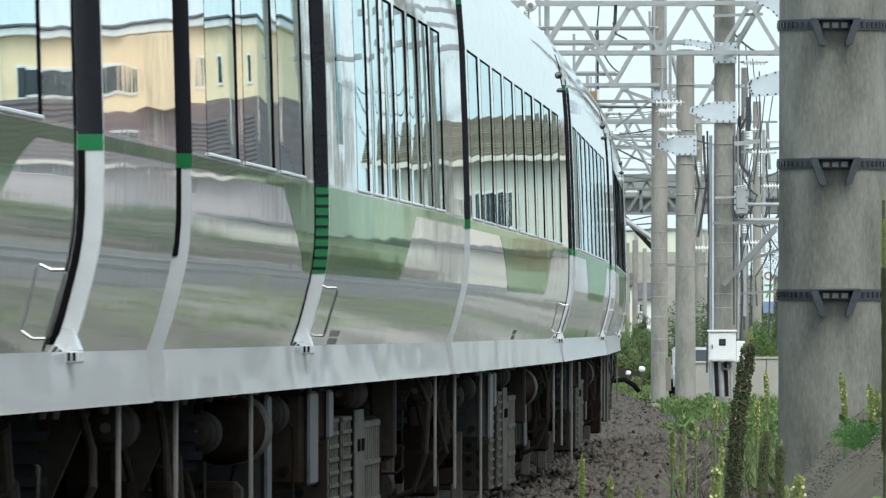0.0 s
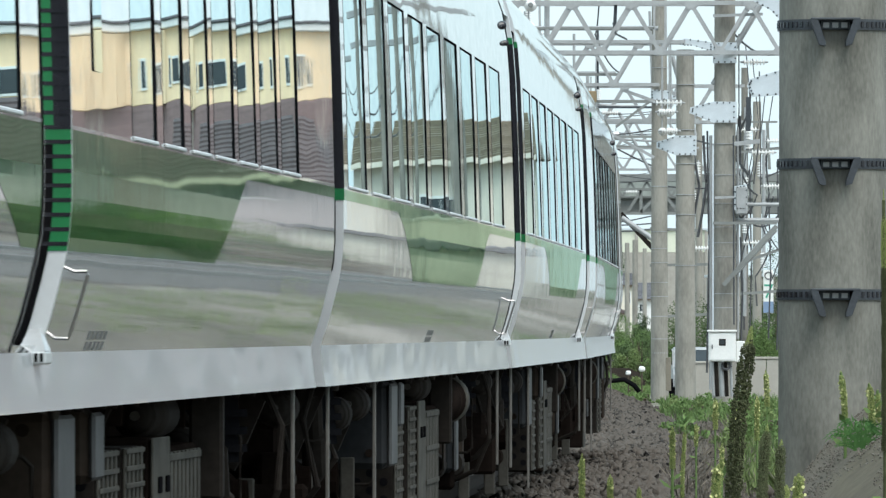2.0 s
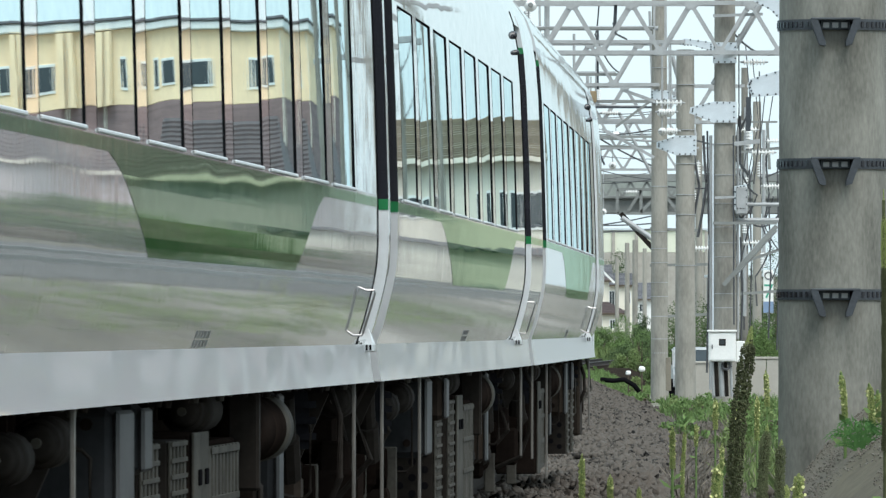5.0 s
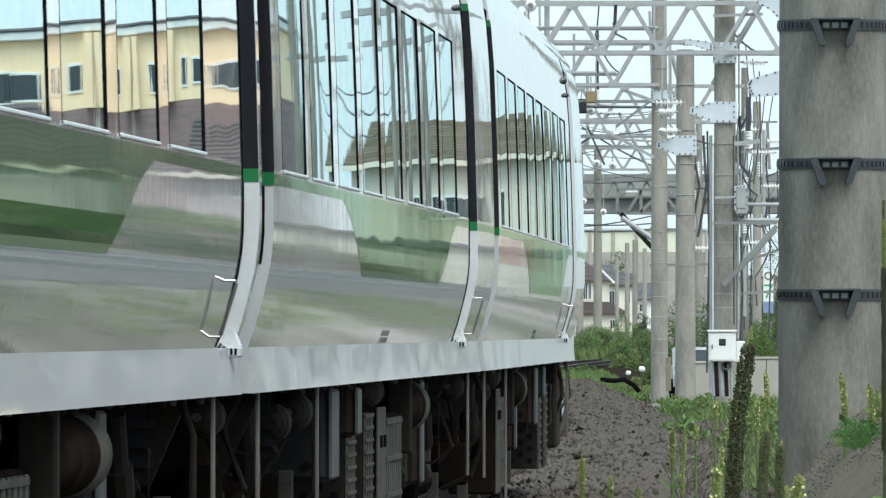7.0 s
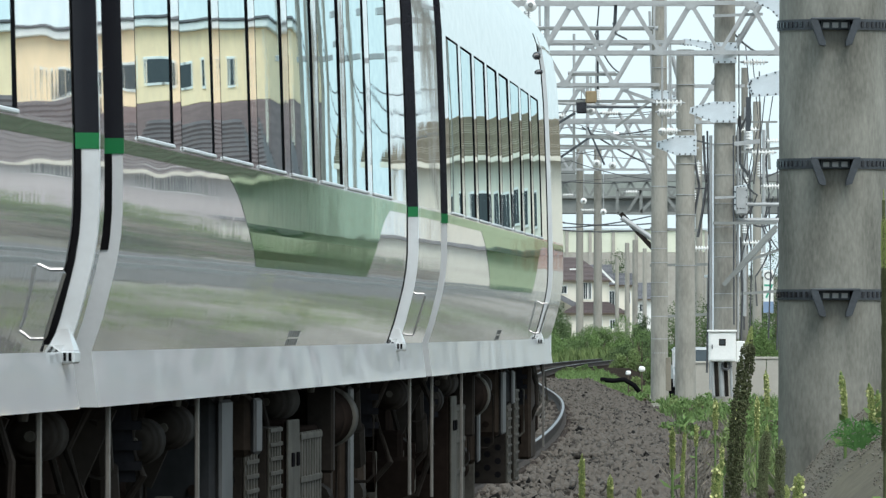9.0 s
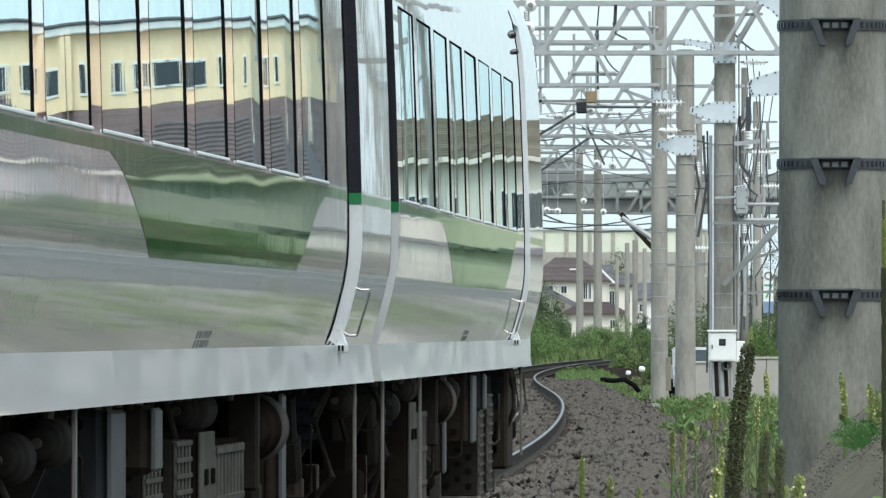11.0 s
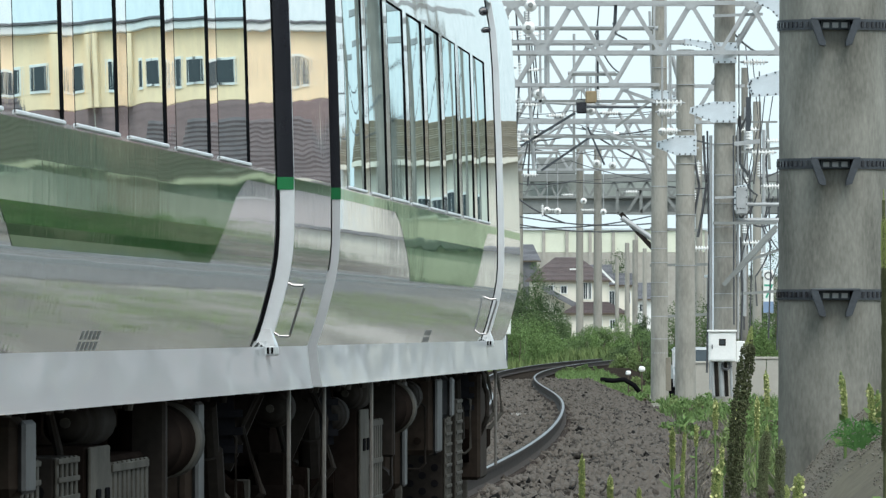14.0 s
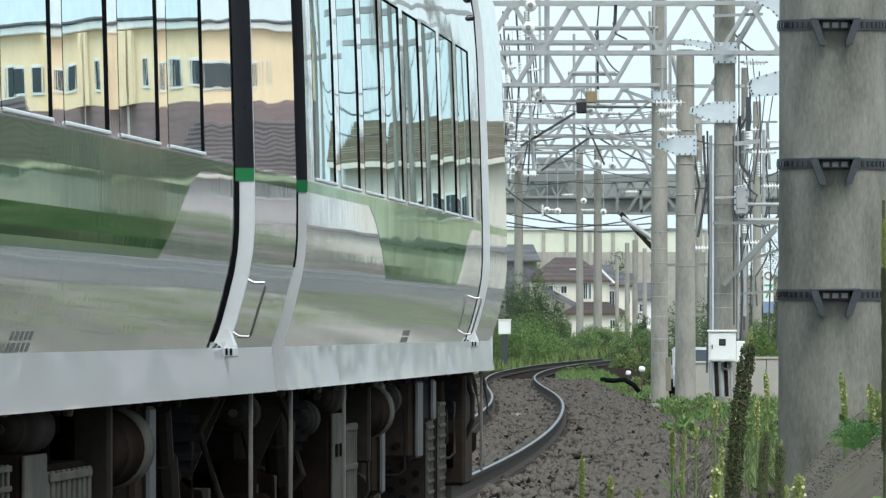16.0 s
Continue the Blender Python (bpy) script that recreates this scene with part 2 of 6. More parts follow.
def thing(name, label, category, m=None, group="", kind=""):
    ob = tagged(new(name), label, category, group, kind)
    if m is not None:
        ob.matrix_basis = m
    return ob


def raw(verts, faces):
    me = bpy.data.meshes.new("mesh")
    me.from_pydata([tuple(v) for v in verts], [], faces)
    me.update()
    return me


def box(bm, x0, x1, y0, y1, z0, z1, bevel=0.0, m=None):
    r = bmesh.ops.create_cube(bm, size=1.0)
    vs = r["verts"]
    bmesh.ops.transform(bm, matrix=Matrix.Translation(((x0 + x1) / 2, (y0 + y1) / 2, (z0 + z1) / 2)) @ Matrix.Diagonal((x1 - x0, y1 - y0, z1 - z0, 1)), verts=vs)
    if bevel:
        es = {e for v in vs for e in v.link_edges}
        r = bmesh.ops.bevel(bm, geom=list(es), offset=bevel, segments=1, affect="EDGES")
        vs = list({v for f in r["faces"] for v in f.verts} | {v for v in vs if v.is_valid})
    if m is not None:
        bmesh.ops.transform(bm, matrix=m, verts=vs)
    return vs


def boxed(*a, **k):
    bm = bmesh.new()
    box(bm, *a, **k)
    return bm


def tube(bm, p, q, r0, r1=None, seg=8, caps=True):
    p, q = Vector(p), Vector(q)
    r1 = r0 if r1 is None else r1
    d = q - p
    m = Matrix.Translation((p + q) / 2) @ d.to_track_quat("Z", "Y").to_matrix().to_4x4()
    return bmesh.ops.create_cone(bm, cap_ends=caps, segments=seg, radius1=r0, radius2=r1, depth=d.length, matrix=m)["verts"]


def pipe(bm, pts, r, seg=6):
    """A bent round bar through the points."""
    pts = [Vector(p) for p in pts]
    rings = []
    for i, p in enumerate(pts):
        d = (pts[min(i + 1, len(pts) - 1)] - pts[max(i - 1, 0)]).normalized()
        q = d.to_track_quat("Z", "Y")
        rings.append([bm.verts.new(p + q @ Vector((r * math.cos(a), r * math.sin(a), 0))) for a in np.linspace(0, 2 * math.pi, seg, endpoint=False)])
    for a, b in zip(rings, rings[1:]):
        for i in range(seg):
            bm.faces.new((a[i], a[(i + 1) % seg], b[(i + 1) % seg], b[i]))
    bm.faces.new(rings[0][::-1])
    bm.faces.new(rings[-1])


def bar(bm, p, q, w, h=None):
    """A square bar from p to q."""
    p, q = Vector(p), Vector(q)
    h = h or w
    d = q - p
    m = Matrix.Translation((p + q) / 2) @ d.to_track_quat("Z", "Y").to_matrix().to_4x4() @ Matrix.Diagonal((w, h, d.length, 1))
    bmesh.ops.create_cube(bm, size=1.0, matrix=m)


# ---------------------------------------------------------------- the line of the track
KNOTS = [0, 25, 45, 65, 85, 105, 130, 160, 200, 240, 280, 330, 400, 480, 600]
SIDE = [-4.353, -2.793, -1.709, -0.784, -0.033, 0.535, 1.033, 1.384, 1.458, 1.75, 2.65, 4.5, 8.4, 14.6, 26.0]


def second_slopes():
    n = len(KNOTS)
    a, b = np.zeros((n, n)), np.zeros(n)
    a[0, 0] = a[-1, -1] = 1
    h = np.diff(KNOTS)
    for i in range(1, n - 1):
        a[i, i - 1], a[i, i], a[i, i + 1] = h[i - 1], 2 * (h[i - 1] + h[i]), h[i]
        b[i] = 6 * ((SIDE[i + 1] - SIDE[i]) / h[i] - (SIDE[i] - SIDE[i - 1]) / h[i - 1])
    return np.linalg.solve(a, b)


BEND = second_slopes()


def track_x(y):
    """Where the middle of the track lies at y."""
    if y < 0:
        return SIDE[0] + y * 0.0652
    i = min(int(np.searchsorted(KNOTS, y, side="right")) - 1, len(KNOTS) - 2)
    h = KNOTS[i + 1] - KNOTS[i]
    a, c = (KNOTS[i + 1] - y) / h, (y - KNOTS[i]) / h
    return a * SIDE[i] + c * SIDE[i + 1] + ((a ** 3 - a) * BEND[i] + (c ** 3 - c) * BEND[i + 1]) * h * h / 6


def at(px, py, d):
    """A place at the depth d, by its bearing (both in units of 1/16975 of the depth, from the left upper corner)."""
    return Vector(((px - 784) * d / 16975, d, 1.149 + (582.5 - py) * d / 16975))


def ground_z(x, y):
    """Height of the ground: ballast crown, shoulder, then a shallow ditch."""
    o = x - track_x(y)
    if y > 520:
        return -0.5
    a = abs(o)
    if a < 1.9:
        return -0.2
    if a < 2.9:
        return -0.2 - 0.45 * (a - 1.9)
    z = -0.65 + 0.04 * noise.noise((x * 0.5, y * 0.2, 0))
    # the bank in which the near pole stands
    f = min(1.0, max(0.0, (x - 0.25) / 1.75))
    bank = 1.62 * (f * f * (3 - 2 * f)) * math.exp(-((y - 38) / 9.0) ** 2)
    return z + bank * (1 + 0.05 * noise.noise((x * 3, y * 1.5, 2)))


# ---------------------------------------------------------------- the railway
def sweep(section, ys, off=0.0, z=0.0):
    """A bar of that section (x, z) along the track's line."""
    verts, faces, n = [], [], len(section)
    for y in ys:
        x = track_x(y) + off
        verts += [(x + a, y, z + b) for a, b in section]
    for i in range(len(ys) - 1):
        for j in range(n):
            k = (j + 1) % n
            faces.append((i * n + j, i * n + k, (i + 1) * n + k, (i + 1) * n + j))
    return raw(verts, faces)


RAIL_YS = list(np.arange(-80, 130, 1.5)) + list(np.arange(130, 560, 5))


def build_track():
    for off, word in ((0.566, ""), (-0.566, "")):
        rail = thing("rail", "long curved steel rail, rusty flanks and worn bright head", "rail", group="rails of the track")
        mesh_part("web_and_foot", sweep([(-0.061, -0.153), (0.061, -0.153), (0.061, -0.14), (0.012, -0.12), (0.009, -0.045), (0.03, -0.034),
                                         (0.032, -0.006), (-0.032, -0.006), (-0.03, -0.034), (-0.009, -0.045), (-0.012, -0.12), (-0.061, -0.14)], RAIL_YS, off), RAILSIDE, rail)
        mesh_part("rail_head", sweep([(-0.012, -0.008), (0.022, -0.008), (0.022, -0.003), (0.016, 0.0), (-0.008, 0.0), (-0.012, -0.002)], RAIL_YS, off), RAILTOP, rail, "worn shiny running surface")
    # ties
    tie = thing("railway_tie", "grey concrete railway tie sunk in ballast", "tie", group="ties of the track")
    bm = bmesh.new()
    box(bm, -1.0, 1.0, -0.12, 0.12, -0.35, -0.187, 0.02)
    part("tie_block", bm, TIE, tie)
    clip = None
    for s in (-1, 1):
        for k in (-1, 1):
            if clip is None:
                clip = part("rail_clip", boxed(-0.03, 0.03, -0.04, 0.04, 0, 0.035, 0.012), RAILSIDE, tie, m=pose(s * 0.566 + k * 0.1, 0, -0.165))
            else:
                mesh_part("rail_clip", clip.data, None, tie, m=pose(s * 0.566 + k * 0.1, 0, -0.165))
    y = 46.0
    tie.matrix_basis = pose(track_x(y), y, 0)
    while y < 190:
        y += 0.62
        copy_thing(tie, pose(track_x(y), y, 0, 0, 0, random.uniform(-1, 1)))


build_track()


def build_ground():
    xs = np.concatenate([np.linspace(-300, -40, 14), np.linspace(-34, -8, 12), np.linspace(-6, 12, 73), np.linspace(13, 60, 24), np.linspace(75, 400, 14)])
    ys = np.concatenate([np.linspace(-150, 0, 16), np.linspace(4, 160, 79), np.linspace(164, 420, 65), np.linspace(450, 3000, 18)])
    verts = [(x, y, ground_z(x, y)) for y in ys for x in xs]
    n = len(xs)
    faces = [(j * n + i, j * n + i + 1, (j + 1) * n + i + 1, (j + 1) * n + i) for j in range(len(ys) - 1) for i in range(n - 1)]
    tagged(mesh_part("ground", raw(verts, faces), SOIL, smooth=True), "dry brown soil and gravel beside the railway", "ground", kind="structure")


build_ground()
tagged(mesh_part("ballast_bed", sweep([(-2.95, -0.66), (-1.9, -0.19), (1.9, -0.19), (3.0, -0.655), (0, -0.8)], [y for y in RAIL_YS if y < 540]), BED),
       "dark grey-brown ballast bed of the curving track", "ballast bed", kind="structure")


def scatter_mesh(places, unit_v, unit_f):
    """Many small pieces in one mesh. places: N x 4 x 4 numpy matrices."""
    uv = np.c_[unit_v, np.ones(len(unit_v))]
    v = (places @ uv.T).transpose(0, 2, 1)[:, :, :3].reshape(-1, 3)
    uf = np.array(unit_f)
    f = (uf[None] + (np.arange(len(places)) * len(unit_v))[:, None, None]).reshape(-1, uf.shape[1])
    me = bpy.data.meshes.new("mesh")
    me.vertices.add(len(v))
    me.vertices.foreach_set("co", v.astype(np.float32).ravel())
    me.loops.add(f.size)
    me.loops.foreach_set("vertex_index", f.astype(np.int32).ravel())
    me.polygons.add(len(f))
    me.polygons.foreach_set("loop_start", np.arange(0, f.size, uf.shape[1], dtype=np.int32))
    me.update(calc_edges=True)
    return me


def turns(n, rng, tilt=math.pi):
    """Random turns as N x 3 x 3."""
    a, b, c = rng.uniform(0, 2 * math.pi, n), rng.uniform(-tilt, tilt, n), rng.uniform(-tilt, tilt, n)
    z = np.zeros((n, 3, 3))
    ca, sa, cb, sb, cc, sc = np.cos(a), np.sin(a), np.cos(b), np.sin(b), np.cos(c), np.sin(c)
    z[:, 0, 0], z[:, 0, 1], z[:, 0, 2] = ca * cb, ca * sb * sc - sa * cc, ca * sb * cc + sa * sc
    z[:, 1, 0], z[:, 1, 1], z[:, 1, 2] = sa * cb, sa * sb * sc + ca * cc, sa * sb * cc - ca * sc
    z[:, 2, 0], z[:, 2, 1], z[:, 2, 2] = -sb, cb * sc, cb * cc
    return z


def placed(rot, scale, pos):
    m = np.zeros((len(pos), 4, 4))
    m[:, :3, :3] = rot * scale[:, None, :]
    m[:, :3, 3] = pos
    m[:, 3, 3] = 1
    return m


STONE_V = np.array([(1, 0.1, -0.2), (-0.9, 0.25, 0.1), (0.15, 1, 0.2), (-0.1, -0.95, -0.1), (0.2, -0.1, 0.85), (-0.15, 0.1, -0.8)])
STONE_F = [(0, 2, 4), (2, 1, 4), (1, 3, 4), (3, 0, 4), (2, 0, 5), (1, 2, 5), (3, 1, 5), (0, 3, 5)]


def build_ballast():
    rng = np.random.default_rng(5)
    n = 140000
    y = 40 + 210 * rng.random(n) ** 1.5
    o = rng.uniform(-2.7, 3.3, n)
    x = np.array([track_x(b) for b in y]) + o
    z = np.array([ground_z(a, b) for a, b in zip(x, y)]) + rng.uniform(-0.012, 0.03, n) + np.array([0.06 * noise.noise((a * 1.3, b * 0.35, 5)) + 0.03 * noise.noise((a * 4, b * 1.1, 9)) for a, b in zip(x, y)])
    # keep the rails and their feet clear
    keep = np.abs(np.abs(o) - 0.566) > 0.072
    s = rng.uniform(0.022, 0.052, (n, 3)) * rng.uniform(0.6, 1.55, (n, 1))
    me = scatter_mesh(placed(turns(n, rng), s, np.c_[x, y, z])[keep], STONE_V, STONE_F)
    tagged(mesh_part("ballast", me, BALLAST), "loose angular grey-brown ballast stones along the track", "ballast", kind="stuff")
    # stones rolled out over the shoulder
    n = 26000
    y = rng.uniform(55, 190, n)
    x = (rng.uniform(1090, 1300, n) - 784) * y / 16975
    z = np.array([ground_z(a, b) for a, b in zip(x, y)]) + rng.uniform(-0.015, 0.04, n)
    s = rng.uniform(0.028, 0.07, (n, 3)) * rng.uniform(0.6, 1.4, (n, 1))
    me = scatter_mesh(placed(turns(n, rng), s, np.c_[x, y, z]), STONE_V, STONE_F)
    tagged(mesh_part("loose_stones", me, BALLAST), "grey ballast stones scattered among dry weeds", "ballast", kind="stuff")
    # grit on the near bank
    n = 52000
    x, y = rng.uniform(0.8, 2.3, n), rng.uniform(20, 39.5, n)
    z = np.array([ground_z(a, b) for a, b in zip(x, y)])
    s = rng.uniform(0.0025, 0.0058, (n, 3)) * rng.uniform(0.6, 1.5, (n, 1))
    me = scatter_mesh(placed(turns(n, rng), s, np.c_[x, y, z]), STONE_V, STONE_F)
    tagged(mesh_part("bank_grit", me, GRIT), "fine speckled grey-brown grit on the bank", "gravel", kind="stuff")


build_ballast()


# ---------------------------------------------------------------- the train
PROFILE = [(1.373, 0.90), (1.370, 0.915), (1.3645, 0.95), (1.359, 0.99), (1.354, 1.035), (1.3495, 1.078), (1.357, 1.10), (1.384, 1.18), (1.408, 1.27), (1.430, 1.36), (1.443, 1.44), (1.449, 1.52),
           (1.450, 1.62), (1.449, 1.765), (1.436, 2.25), (1.418, 2.71), (1.400, 2.95), (1.372, 3.12), (1.322, 3.26), (1.24, 3.38), (1.10, 3.48), (0.85, 3.56), (0.45, 3.61), (0.0, 3.62)]
SILL_ROW, TOP_ROW = 13, 15


def half_width(z):
    for (a, za), (b, zb) in zip(PROFILE, PROFILE[1:]):
        if za <= z <= zb:
            return a + (b - a) * (z - za) / (zb - za)
    return 0.0


def strip(y0, y1, z0, z1, off, rows=6, y0b=None, y1b=None, cols=1, round_top=0.0):
    """A sheet that follows the car's side, from z0 to z1; y0b, y1b: its ends at the bottom edge."""
    verts, faces = [], []
    for i in range(rows + 1):
        f = i / rows
        z = z0 + (z1 - z0) * f
        c = round_top * max(0, (f - 0.7) / 0.3) ** 2.2
        a = (y0b if y0b is not None else y0) * (1 - f) + y0 * f - c
        b = (y1b if y1b is not None else y1) * (1 - f) + y1 * f + c
        for j in range(cols + 1):
            verts.append((half_width(z) + off, a + (b - a) * j / cols, z))
    n = cols + 1
    for i in range(rows):
        for j in range(cols):
            faces.append((i * n + j, i * n + j + 1, (i + 1) * n + j + 1, (i + 1) * n + j))
    return raw(verts, faces)


def shell(windows, door):
    """The car's shell (local y from -9.75 to 9.6) with real window openings on the right side and a door recess."""
    y_a, y_b = -9.75, 9.65
    cuts = sorted({y_a, y_b, *[v for w in windows for v in w], *door, *np.linspace(y_a, y_b, 12)[1:-1].tolist()})
    cuts = [c for i, c in enumerate(cuts) if i == 0 or c - cuts[i - 1] > 0.02 or c in door or any(c in w for w in windows)]
    lower, waist, upper = {}, {}, {}
    bm_low, bm_mid, bm_up = bmesh.new(), bmesh.new(), bmesh.new()

    def vert(bm, cache, x, y, z):
        k = (round(x, 4), round(y, 4), round(z, 4))
        if k not in cache:
            cache[k] = bm.verts.new(k)
        return cache[k]

    def quad(bm, cache, *ps):
        vs = [vert(bm, cache, *p) for p in ps]
        if len(set(vs)) == 4:
            bm.faces.new(vs)
    full = [(x, z) for x, z in PROFILE]
    for a, b in zip(cuts, cuts[1:]):
        mid = (a + b) / 2
        in_door = door[0] <= mid <= door[1]
        in_win = any(w[0] <= mid <= w[1] for w in windows)
        for i, ((xa, za), (xb, zb)) in enumerate(zip(full, full[1:])):
            bm, cache = (bm_low, lower) if i < 5 else (bm_mid, waist) if i < SILL_ROW else (bm_up, upper)
            if in_win and SILL_ROW <= i < TOP_ROW:
                continue
            inset = 0.075 if in_door and 6 <= i < 17 else 0.0
            quad(bm, cache, (xa - inset, a, za), (xa - inset, b, za), (xb - inset, b, zb), (xb - inset, a, zb))
            # the far, unseen side is plain
            quad(bm, cache, (-xa, b, za), (-xa, a, za), (-xb, a, zb), (-xb, b, zb))
    # floor
    lower = {}
    for a, b in zip(cuts, cuts[1:]):
        quad(bm_low, lower, (-PROFILE[0][0], a, 0.9), (-PROFILE[0][0], b, 0.9), (PROFILE[0][0], b, 0.9), (PROFILE[0][0], a, 0.9))
    return bm_low, bm_mid, bm_up


def end_plate(y, hole):
    """The end wall of a car, with the gangway opening."""
    pts = [(x, z) for x, z in PROFILE]
    ring = [(x, z) for x, z in pts] + [(-x, z) for x, z in reversed(pts[:-1])]
    inner = [(x * 0.93, 0.95 + (z - 0.9) * 0.96) for x, z in ring]
    n = len(ring)
    verts = [(x, y, z) for x, z in ring] + [(x, y, z) for x, z in inner]
    faces = [(i, (i + 1) % n, n + (i + 1) % n, n + i) for i in range(n)]
    verts += [(x, y + hole, z) for x, z in inner]
    faces += [(n + i, n + (i + 1) % n, 2 * n + (i + 1) % n, 2 * n + i) for i in range(n)]
    faces.append(tuple(range(2 * n, 3 * n)))
    return raw(verts, faces)


def jamb(y, z0, z1, depth, flip=1, cut=-0.004):
    """The narrow face of a door recess, following the side, from depth to cut below the surface."""
    verts, faces = [], []
    zs = [z0] + [z for _, z in PROFILE if z0 < z < z1] + [z1]
    for z in zs:
        w = half_width(z)
        verts += [(w - depth, y, z), (w - cut, y, z), (w - cut, y + 0.03 * flip, z)]
    for i in range(len(zs) - 1):
        k = 3 * i
        faces += [(k, k + 1, k + 4, k + 3), (k + 1, k + 2, k + 5, k + 4)]
    return raw(verts, faces)


MARK = 1.706


def pane_mesh(y0, y1, z0, z1, back, rng):
    """A very slightly bowed pane."""
    verts, faces, n, m = [], [], 6, 5
    tilt, bow, lean = rng.gauss(0, 0.0006), rng.gauss(0.0009, 0.0007), rng.gauss(0, 0.0022)
    for i in range(m + 1):
        for j in range(n + 1):
            u, v = 2 * j / n - 1, 2 * i / m - 1
            z = z0 + (z1 - z0) * i / m
            d = bow * (1 - u * u) * (1 - 0.4 * v * v) + tilt * u * (y1 - y0) / 2 + lean * v * 0.5
            verts.append((half_width(z) - back + d, y0 + (y1 - y0) * j / n, z))
    for i in range(m):
        for j in range(n):
            k = i * (n + 1) + j
            faces.append((k, k + 1, k + n + 2, k + n + 1))
    return raw(verts, faces)


def reveal(y0, y1, z0, z1, back):
    """The thin metal rim of a window, standing back from the side to the pane."""
    verts, faces = [], []
    zm = (z0 + z1) / 2
    loop = [(y0, z0), (y1, z0), (y1, zm), (y1, z1), (y0, z1), (y0, zm)]
    g = 0.03
    for a, b in loop:
        ca = a + (0.006 if a == y0 else -g)
        cb = b + (0.008 if b == z0 else -0.008 if b == z1 else 0)
        verts += [(half_width(b) + 0.001, a, b), (half_width(cb) + 0.001, ca, cb), (half_width(cb) - back - 0.002, ca, cb)]
    n = len(loop)
    for i in range(n):
        k, j = 3 * i, 3 * ((i + 1) % n)
        faces += [(k, j, j + 1, k + 1), (k + 1, j + 1, j + 2, k + 2)]
    return raw(verts, faces)


